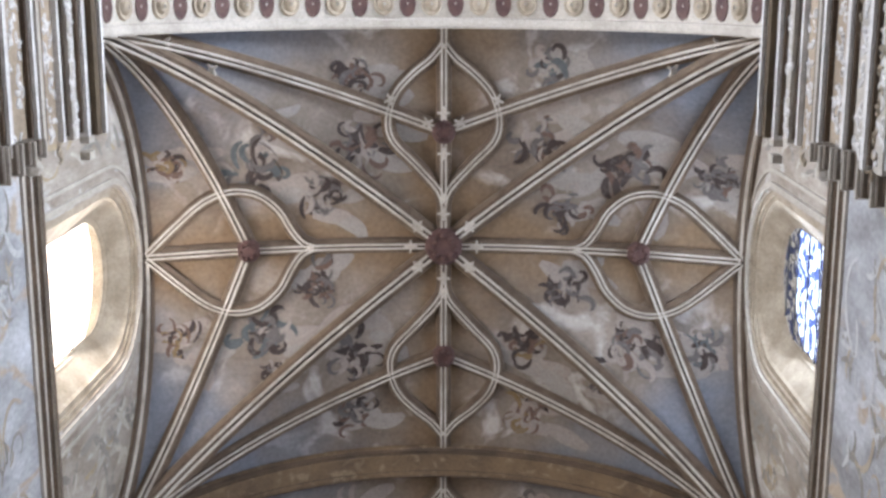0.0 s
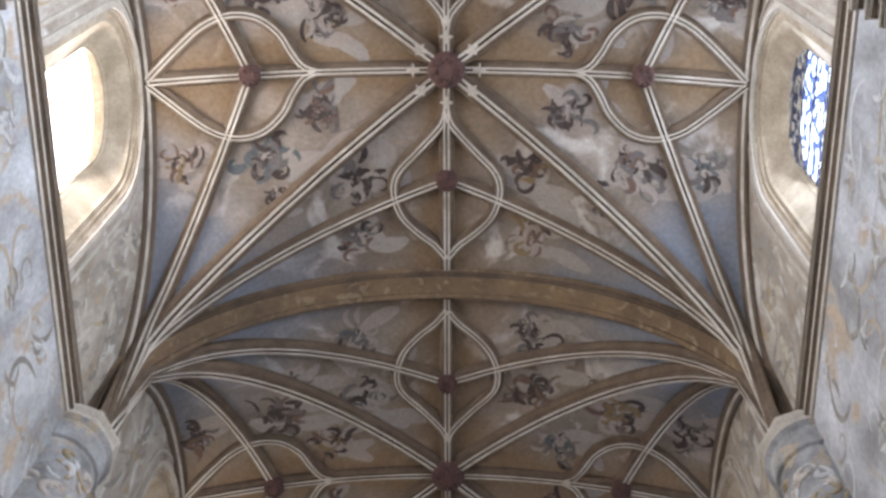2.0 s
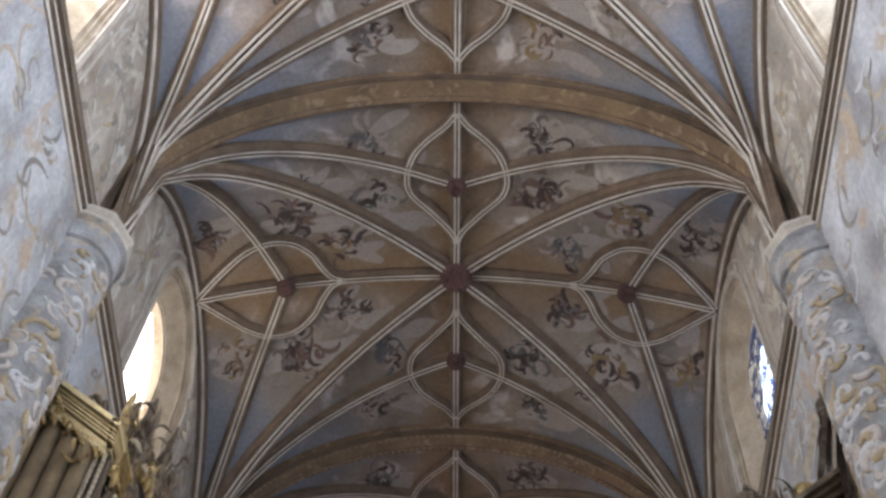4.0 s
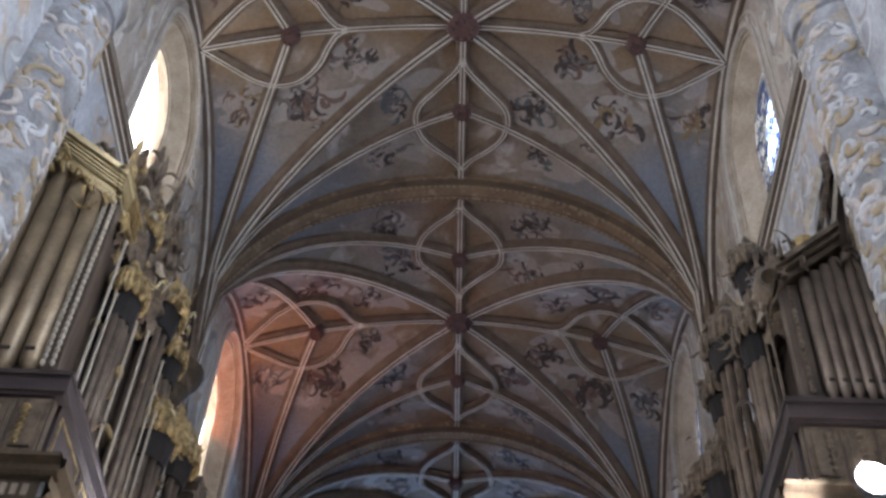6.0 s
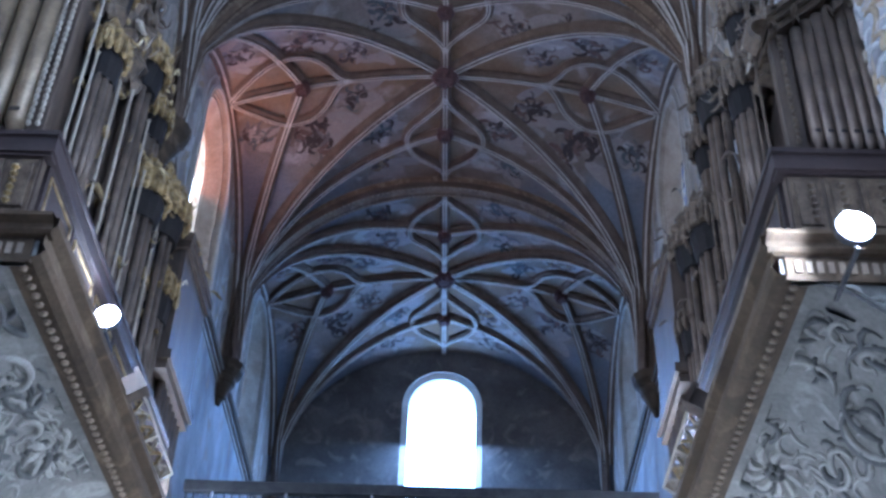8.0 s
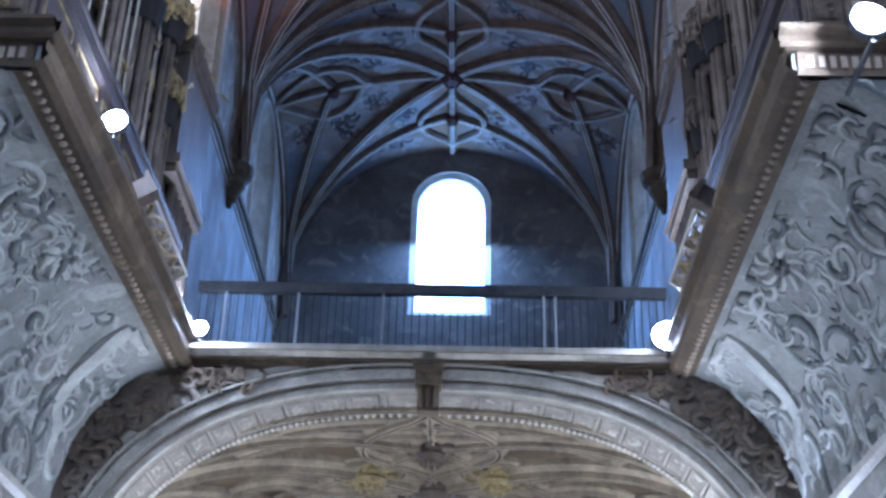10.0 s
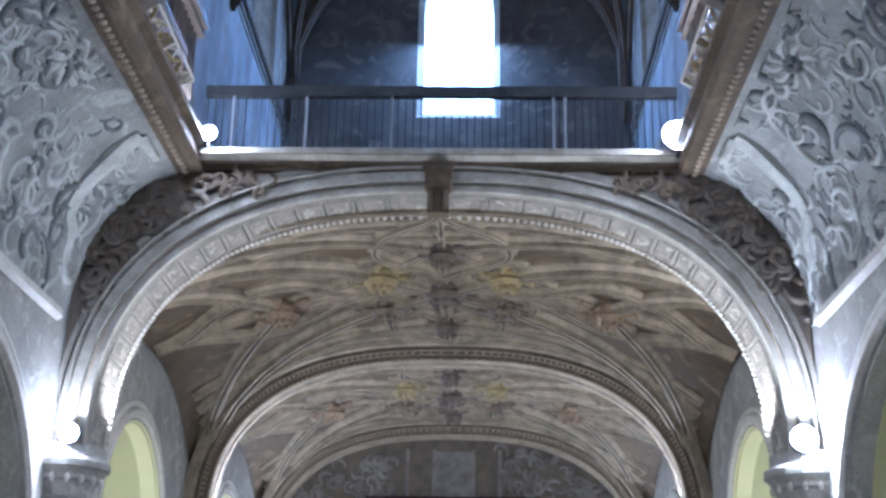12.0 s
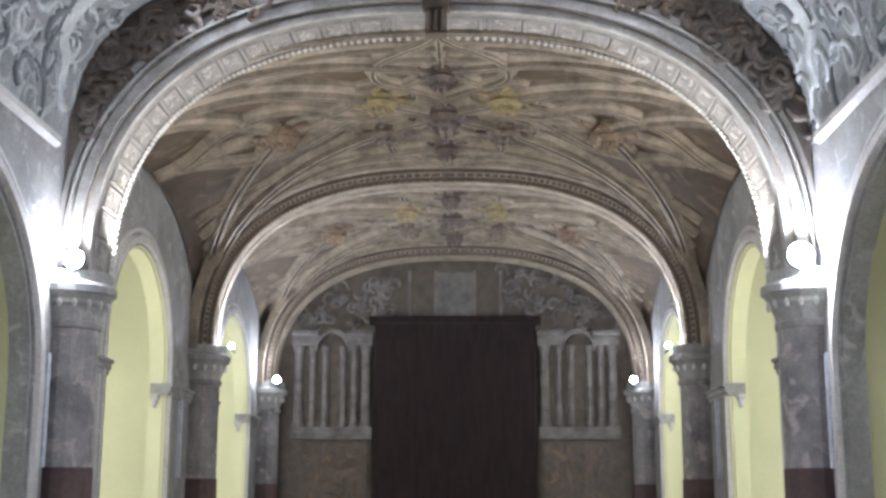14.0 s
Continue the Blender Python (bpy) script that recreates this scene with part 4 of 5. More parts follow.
    for q, (a, b, d) in enumerate(cuts):
        bm = bmesh.new()
        fbox(bm, .0 if golden else .55, L + d * .3, -.1, d, slope(.0 if golden else .55) - b, slope(.0 if golden else .55) - a, slope(L + d * .3) - b, slope(L + d * .3) - a)
        part("cornice_fillet", bm, (M_GOLD_BRIGHT if golden else trim), ob)
        bm = bmesh.new()
        zt = slope(L)
        sbox(bm, A.x - L - d * .3, A.x - L + .03, 9.98 - d, 11.0, zt - b, zt - a)
        part("return_fillet", bm, trim, ob)
    bm = bmesh.new()
    u0 = 0 if golden else .55
    fbox(bm, u0, L, -.1, .19, slope(u0) - thick, slope(u0) - .01, slope(L) - thick, slope(L) - .01)
    part("cornice_core", bm, M_CASE, ob)
    if golden:
        for q in range(26):
            bm = bmesh.new()
            u = .02 + q * L / 26
            fbox(bm, u, u + .024, .15, .24, slope(u) - thick - .12, slope(u) - thick - .005)
            part("dentil", bm, M_GOLD_BRIGHT, ob)
    # towers towards the nave under gilt half-domes, a black body as each hollow's shade
    dh = drop * .25
    for y, r, zt, xx in ((10.95, .24, 14.5, 4.12), (10.8, .26, 13.05, 3.98), (12.45, .4, 14.55, 4.15), (13.65, .26, 14.7, 4.2), (13.7, .36, 13.2, 4.1), (15.0, .42, 13.9, 4.2), (15.3, .3, 12.6, 4.1)):
        h = zt - 9.5 - dh
        c = (s * xx, y, 0)
        for q in range(5):
            t = math.pi * (q + .5) / 5 - math.pi / 2
            bm = bmesh.new()
            turned(bm, (s * (xx - r * .55 * math.cos(t)), y + r * .62 * math.sin(t), 0), [(.02, 1.2), (.055, 1.5), (.058, h - .55)], 8)
            part("pipe", bm, M_PIPE_DARK, ob, "", True)
        bm = bmesh.new()
        rows = []
        for rr, z in ((1.0, -.2), (1.15, -.16), (1.17, -.08), (1.02, -.04), (1.08, .06), (1.04, .16), (.84, .2), (.9, .28), (.72, .4), (.5, .46), (.52, .54), (.2, .62), (.24, .7), (.04, .9)):
            rows.append([(c[0] + r * rr * (1 + .1 * math.cos(9 * a)) * math.cos(a), c[1] + r * rr * (1 + .1 * math.cos(9 * a)) * math.sin(a), h + z * (r / .36)) for a in [2 * math.pi * i / 36 for i in range(36)]])
        grid_faces(bm, rows, closed=True)
        crown = part("tower_crown", bm, trim, ob, "carved crown of a pipe tower")
        bm = bmesh.new()
        turned(bm, c, [(r * .82, h - .62), (r * .98, h - .2), (.02, h - .1)], 14)
        part("hollow", bm, M_DARK, crown)
        for q in range(9):
            t = math.pi * q / 8 - math.pi / 2
            bm = bmesh.new()
            k = rng.uniform(.7, 1.2)
            turned(bm, (s * (xx - r * 1.14 * math.cos(t)), y + r * 1.14 * math.sin(t), 0), [(.01, h - .28 * k), (.045, h - .2), (.05, h - .1), (.02, h), (.035, h + .07 * k), (.01, h + .16 * k)], 6)
            part("finial", bm, trim, crown)
        for q in range(5):
            leafy("carved_leaf", xx - r * .9 - .04, y + rng.uniform(-.6, .6) * r * 2, h + rng.uniform(-.15, .35), rng.uniform(.18, .34), M_GOLD_BRIGHT if golden and q < 2 else trim, crown, 5)
    # carved scrolls on the case
    for q in range(60 if golden else 40):
        leafy("scroll", 4.16 + rng.uniform(-.16, .02), rng.uniform(10.2, 16.4), rng.uniform(1.3, 4.3 - dh), rng.uniform(.25, .6), trim if q % 3 else M_CASE, ob, 5)
    # rear tower at the gallery's end: a broad head on brackets over a plainer block
    bm = bmesh.new()
    sbox(bm, 3.98, 5.4, 15.7, 17.3, 9.52, 11.6)
    part("rear_block", bm, M_CASE, ob)
    bm = bmesh.new()
    sbox(bm, 3.8, 5.4, 15.5, 17.34, 11.6, 13.7)
    part("rear_tower", bm, M_CASE, ob)
    for z0, z1, p in ((11.32, 11.46, .04), (11.46, 11.62, .1), (13.55, 13.7, .06), (13.7, 13.82, .1)):
        bm = bmesh.new()
        sbox(bm, 3.8 - p, 5.4, 15.5 - p, 17.36, z0, z1)
        part("tower_moulding", bm, M_CASE, ob)
    for q in range(7):
        bm = bmesh.new()
        turned(bm, (s * (4.05 + .19 * q), 15.58, 0), [(.025, .5), (.065, .65), (.07, 1.8), (.05, 1.8)], 8)
        part("pipe", bm, M_PIPE_DARK, ob, "", True)
    for q in range(7):
        bm = bmesh.new()
        turned(bm, (s * 3.9, 15.85 + .22 * q, 0), [(.025, .5), (.065, .65), (.07, 1.8), (.05, 1.8)], 8)
        part("pipe", bm, M_PIPE_DARK, ob, "", True)
    for q in range(9):
        leafy("carved_leaf", 3.78, 15.6 + .19 * q, 4.3 + rng.uniform(-.1, .1), rng.uniform(.25, .4), trim, ob, 4)
    # spiky carved crest above the front
    base = slope(L) - 9.5 - .1
    for q in range(44):
        y = 10.3 + q * .15
        hh = rng.uniform(.5, 1.5) * (1.1 if golden else .9) * (1.35 if q < 16 else 1)
        x = 4.35 + rng.uniform(-.15, .3)
        lean = rng.uniform(-.25, .25)
        rows = []
        for w in range(9):
            f = w / 8
            r = .1 * (1 - f) ** .6 * (1.0 if w % 2 else .45) + .008
            rows.append([(s * (x + r * math.cos(t)), y + lean * f * f * hh + .06 * math.sin(7 * f + q) + r * math.sin(t), base - .3 + f * hh + .05 * math.sin(t)) for t in [2 * math.pi * i / 6 for i in range(6)]])
        bm = bmesh.new()
        grid_faces(bm, rows, closed=True)
        part("crest_leaf", bm, M_GILT_DULL, ob)
    for q in range(22):
        leafy("crest_leaf", 4.3 + rng.uniform(-.1, .3), rng.uniform(10.2, 13.5), base + rng.uniform(-.1, .7), rng.uniform(.25, .55), M_GILT_DULL, ob, 4)
    for q in range(14 if golden else 5):
        u = rng.uniform(.1, 1.2) if golden else rng.uniform(.75, 1.3)
        leafy("crest_leaf", A.x - u, A.y - rng.uniform(-.1, .15), slope(u) - 9.5 + rng.uniform(.0, .35), rng.uniform(.25, .5), M_GILT_DULL, ob, 4)
    # tall leafy pinnacles behind the crowns, the last ending in a pale spiral
    for q in range(30 if golden else 12):
        f0 = q / 29
        y = 10.3 + 2.4 * f0 + rng.uniform(-.15, .15)
        x = 4.25 + rng.uniform(-.22, .25)
        hh = rng.uniform(1.4, 2.4) + 1.1 * f0 if golden else rng.uniform(.9, 1.7)
        rows = []
        for w in range(15):
            f = w / 14
            rr = (.15 * (1 - f) ** .5 * (1.0 if w % 2 else .5) + .012) * (1 + .25 * math.sin(q * 2.1 + w))
            bend = .12 * math.sin(3 * f + q) * f
            rows.append([(s * (x + bend + rr * math.cos(t)), y + .1 * math.sin(5 * f + 1.7 * q) * f + rr * math.sin(t), base - .5 + f * hh + .06 * math.sin(2 * t + q)) for t in [2 * math.pi * i / 7 for i in range(7)]])
        bm = bmesh.new()
        grid_faces(bm, rows, closed=True)
        pin = part("pinnacle", bm, M_GILT_DULL if q % 4 else trim, ob)
        for w in range(3):
            zz = base - .3 + hh * (.25 + .22 * w)
            leafy("pinnacle_leaf", x - .12, y + rng.uniform(-.12, .12), zz, rng.uniform(.25, .42), M_GILT_DULL if w else M_BEAD, pin, 4.5)
    if golden:
        for q in range(3):
            leafy("spiral_finial", 4.12, 12.1 + .12 * q, base + 3.55 - .25 * q, .55, M_BEAD, ob, 6)
    # slender rods before the front
    for q, (y, z0, z1) in enumerate(((10.3, 1.5, 3.9), (10.55, 1.2, 3.2), (11.5, 1.2, 4.3), (12.0, 1.2, 4.0), (12.9, 1.2, 4.3), (13.2, 1.2, 3.6), (14.3, 1.2, 4.2), (15.1, 1.2, 4.0))):
        bm = bmesh.new()
        turned(bm, (s * 3.98, y, 0), [(.03, z0), (.02, z0 + .15), (.02, z1 - dh), (.035, z1 + .06 - dh)], 6)
        part("rod", bm, M_BEAD if golden else trim, ob)
    if not golden:
        # steep strips of the broken pediment, a dark knob on top, and stepped blocks by the wall
        for u0, z0, u1, z1, w, m in ((.5, 14.95, .84, 13.9, .1, M_BEAD), (.38, 14.95, .7, 13.75, .08, trim), (.28, 14.9, .55, 13.7, .06, M_BEAD), (.18, 14.85, .4, 13.5, .1, trim)):
            bm = bmesh.new()
            fbox(bm, u0, u1, .0, .2, z0 - w * 3, z0, z1 - w * 3, z1)
            part("pediment_strip", bm, m, ob)
        bm = bmesh.new()
        fbox(bm, .02, .5, -.1, .1, 12.6, 14.95, 12.6, 14.6)
        part("pediment_back", bm, M_CASE, ob)
        bm = bmesh.new()
        fbox(bm, .2, .26, .1, .2, 12.3, 14.85)
        part("pediment_strip", bm, M_BEAD, ob)
        bm = bmesh.new()
        turned(bm, at(.2, .1, 15.3), [(.14, -.42), (.16, -.3), (.06, -.2), (.12, -.05), (.14, .08), (.08, .22), (.1, .28), (.02, .42)], 10)
        part("knob", bm, M_CASE, ob)
        bm = bmesh.new()
        turned(bm, at(.36, .1, 15.0), [(.1, -.3), (.12, -.1), (.06, .0), (.08, .12), (.02, .25)], 10)
        part("knob", bm, M_CASE, ob)
        for q in range(4):
            bm = bmesh.new()
            fbox(bm, .06 + .07 * q, .16 + .07 * q, .05, .24, 12.35 - .09 * q, 12.5 - .09 * q)
            part("stepped_block", bm, M_BEAD if q % 2 else trim, ob)
        bm = bmesh.new()
        lathe(bm, at(.95, .1, slope(.95) + .12), [(.03, -.16), (.14, -.1), (.18, 0), (.14, .1), (.03, .16)], 10)
        part("gilded_ball", bm, M_GOLD, ob)
        bm = bmesh.new()
        rows = []
        for i in range(15):
            a = -1.2 + i * .3
            r = .2 - .008 * i
            rows.append([at(L + .12 + (r + o) * math.cos(a), d, slope(L) - .3 + (r + o) * math.sin(a)) for o, d in ((0, .05), (.06, .05), (.06, .3), (0, .3))])
        grid_faces(bm, rows, closed=True)
        part("cornice_volute", bm, trim, ob)
    return ob


organ(-1, True)
organ(1, False, 1.4)

# pierced carved panels where the tribunes meet the gallery
for s in (-1, 1):
    pan = thing("carved_panel", "pierced carved balustrade panel with gilt rings on the tribune", "balustrade", (s * 3.74, 14.5, 9.5))
    pan.rotation_euler, pan.scale = (0, -s * radians(58), 0), (.8, .82, .44)
    bm = bmesh.new()
    for z0, z1 in ((0, .07), (.8, .87)):
        box(bm, -.05, .05, -1.35, 1.35, z0, z1)
    for y in (-1.35, -.04, 1.27):
        box(bm, -.05, .05, y, y + .08, .07, .8)
    part("frame", bm, M_BEAD, pan)
    for x, y, z0, z1 in ((.16, -1.62, -.1, .98), (.2, -1.68, .84, .98), (.2, -1.68, -.1, .06)):
        bm = bmesh.new()
        box(bm, -x, x, y, -1.36, z0, z1)
        part("end_block", bm, M_CASE, pan, "moulded end of the panel")
    rng = random.Random(17 + s)
    for i in range(6):
        bm = bmesh.new()
        y = -1.07 + i * .43
        rows = []
        for q in range(21):
            t = q / 20 * 2 * math.pi
            k = 1 + .14 * math.cos(4 * t)
            rows.append([(.035 * math.cos(h), y + (.16 * k + .035 * math.sin(h)) * math.cos(t), .43 + (.27 * k + .035 * math.sin(h)) * math.sin(t)) for h in (0, 1.05, 2.1, 3.14, 4.2, 5.2)])
        grid_faces(bm, rows, closed=True)
        part("ring", bm, M_BEAD if i % 2 else M_GOLD, pan, "", True)
        for _ in range(5):
            bm = bmesh.new()
            curl_tube(bm, lambda u, w, d: (d, u, min(max(w, .05), .82)), y + rng.uniform(-.2, .2), rng.uniform(.15, .7), rng.uniform(0, 6.28), rng.uniform(.2, .35), .035, rng.choice((-1, 1)) * 5, 6, 6)
            part("carved_curl", bm, M_BEAD if rng.random() < .5 else M_GOLD, pan, "", True)

# ---------------------------------------------------------------- choir gallery and the space under it
GA = 4.98              # half the span of the arch under the gallery
bm = bmesh.new()
arch_wall(bm, lambda u, w, d: (u, GAL + d, w), -HALF, HALF, 4.7, 9.15, (0, GA, 4.7, 4.8, 3.95), [(0, 0), (0, .9)], .95, 0, 1, 48, BASKET)
front = tagged(from_bm("wall_gallery_front", bm, [M_TAN, M_SOFFIT]), "stone wall with a wide low arch under the choir gallery", "wall", kind="structure")


# archivolt
for off0, off1, proud in ((.0, .12, .05), (.16, .34, .09), (.36, .42, .13), (.44, .56, .07)):
    bm = bmesh.new()
    rows = []
    for i in range(61):
        c, sn = basket(math.pi * i / 60)
        r = []
        for o, d in ((off0, 0), (off0 + .015, -proud), (off1 - .015, -proud), (off1, 0)):
            r.append(((GA + o) * c, GAL + d, 4.8 + (3.95 + o) * sn))
        rows.append(r)
    grid_faces(bm, rows)
    part("archivolt", bm, M_ARCHFACE, front)
# shallow carved panels of the soffit between thin fillets


def on_soffit(t, y, d):
    c, sn = basket(t)
    return ((GA - d) * c, y, 4.8 + (3.95 - d) * sn)


rng = random.Random(44)
for i in range(34):
    t0, t1 = math.pi * (i + .01) / 34, math.pi * (i + .99) / 34
    bm = bmesh.new()
    P = [bm.verts.new(on_soffit(t, y, d)) for d, e, k in ((0, 0, 0), (.03, .03, .006), (.03, .07, .014), (.012, .08, .016)) for t, y in ((t0 + k, GAL + .1 + e), (t1 - k, GAL + .1 + e), (t1 - k, GAL + .82 - e), (t0 + k, GAL + .82 - e))]
    for r_ in range(3):
        for q in range(4):
            bm.faces.new((P[r_ * 4 + q], P[r_ * 4 + (q + 1) % 4], P[r_ * 4 + 4 + (q + 1) % 4], P[r_ * 4 + 4 + q]))
    bm.faces.new(P[12:16])
    cof = part("coffer", bm, M_SOFFIT, front)
    bm = bmesh.new()
    for _ in range(9):
        curl_tube(bm, lambda u, w, d: on_soffit(min(max(u / 4.4, t0 + .02), t1 - .02), min(max(w, GAL + .2), GAL + .72), .012 + d * .6), rng.uniform(t0, t1) * 4.4, GAL + rng.uniform(.2, .7), rng.uniform(0, 6.28), rng.uniform(.12, .25), .028, rng.choice((-1, 1)) * 5, 5, 5)
    tagged(part("carved_leaves", bm, M_ARCHFACE, cof), kind="stuff")
bm = bmesh.new()
for i in range(150):
    t = math.pi * (i + .5) / 150
    lathe(bm, on_soffit(t, GAL + .9, .045), [(.01, -.04), (.045, 0), (.01, .04)], 6)
tagged(part("bead_row", bm, M_STONE, front), kind="stuff")
# keystone console
bm = bmesh.new()
box(bm, -.2, .2, GAL - .3, GAL, 8.75, 9.12)
box(bm, -.16, .16, GAL - .22, GAL, 8.35, 8.75)
lathe(bm, (-.17, GAL - .24, 9.0), [(.02, 0), (.1, .0), (.1, .34), (.02, .34)], 12, "x")
box(bm, -.24, .24, GAL - .34, GAL, 9.06, 9.14)
for q in range(3):
    lathe(bm, (-.1 + .1 * q, GAL - .23, 8.4), [(.02, 0), (.045, .04), (.05, .26), (.02, .32)], 8)
for q in range(9):
    curl_tube(bm, lambda u, w, d: (u, GAL - .3 - d * .5, w), -.14 + .035 * q, 8.8 + .03 * (q % 4), q * 1.7, .16, .03, 5, 5, 5)
part("keystone", bm, M_SOTO, front, "carved keystone console")
# black carved spandrels between the arch and the coves
for s in (-1, 1):
    bm = bmesh.new()
    rows = []
    for i in range(21):
        x = 3.4 + (5.42 - 3.4) * i / 20
        lo = 4.8 + 4.5 * max(1 - (x / 5.5) ** BASKET, 0) ** (1 / BASKET)
        a = math.acos(max(min(1 - (5.45 - x) / 1.72, 1), -1)) if x > 3.73 else math.pi / 2
        hi = min(6.6 + 2.45 * math.sin(a), 9.1)
        hi = max(hi, lo + .005)
        rows.append([(s * x, GAL - .05, lo), (s * x, GAL - .05, hi)])
    grid_faces(bm, rows)
    part("spandrel", bm, M_CARVED, front, "black carved spandrel")
    rng = random.Random(91 + s)
    for _ in range(60):
        x = rng.uniform(3.75, 5.3)
        lo = 4.8 + 4.5 * max(1 - (x / 5.5) ** BASKET, 0) ** (1 / BASKET) + .14
        a = math.acos(max(min(1 - (5.45 - x) / 1.72, 1), -1)) if x > 3.73 else math.pi / 2
        hi = 6.6 + 2.45 * math.sin(a) - .16
        if hi < lo:
            continue
        bm = bmesh.new()
        curl_tube(bm, lambda u, w, d: (s * min(u, 5.42), GAL - .07 - d * .8, w), x, rng.uniform(lo, hi), rng.uniform(0, 6.28), rng.uniform(.45, .8), .08, rng.choice((-1, 1)) * rng.uniform(4, 7))
        part("carved_curl", bm, M_CARVED if rng.random() < .75 else M_GILT_DULL, front, "", True)

bm = bmesh.new()
box(bm, -HALF, HALF, GAL, END, 9.16, GAL_Z)
tagged(from_bm("gallery_floor", bm, M_SOTO), "stone floor slab of the choir gallery", "floor", kind="structure")
bm = bmesh.new()
prof = [(0, 9.06), (-.08, 9.08), (-.08, 9.13), (-.15, 9.17), (-.15, 9.21), (-.26, 9.27), (-.3, 9.27), (-.3, 9.37), (0, 9.38)]
grid_faces(bm, [[(xx, GAL + p, z) for p, z in prof] for xx in (-3.75, 3.75)], [1, 1, 1, 1, 0, 1, 0, 0])
tagged(from_bm("gallery_cornice", bm, [M_ARCHFACE, M_SOTO]), "moulded stone cornice on the gallery's edge", "cornice", kind="structure")
# carved cartouches under the cornice
for s in (-1, 1):
    bm = bmesh.new()
    rng = random.Random(12 + s)
    for i in range(26):
        curl_tube(bm, lambda u, w, d: (s * u, GAL - .1 - d, w), rng.uniform(2.6, 3.9), rng.uniform(8.75, 9.0), rng.uniform(0, 6.28), rng.uniform(.2, .4), .045, rng.choice((-1, 1)) * rng.uniform(3, 7))
    tagged(from_bm("carved_cluster", bm, M_SOTO), "carved stone leaves under the gallery cornice", "carving", kind="structure")

# gallery railing
rail = thing("gallery_railing", "dark iron railing with bright steel posts on the gallery edge", "railing", (0, GAL + .1, GAL_Z + .03))
bm = bmesh.new()
box(bm, -3.7, 3.7, -.06, .06, 1.02, 1.2)
part("top_rail", bm, M_IRON, rail)
for x in (-3.25, -2.1, -.76, 1.77, 1.95):
    bm = bmesh.new()
    lathe(bm, (x, -.02, 0), [(.05, 0), (.025, .06), (.025, 1.02)], 8)
    part("post", bm, M_STEEL, rail, "bright steel post")
for i in range(62):
    x = -3.66 + i * .12
    bm = bmesh.new()
    box(bm, x - .009, x + .009, -.009, .009, 0, 1.02)
    part("bar", bm, M_IRON, rail)

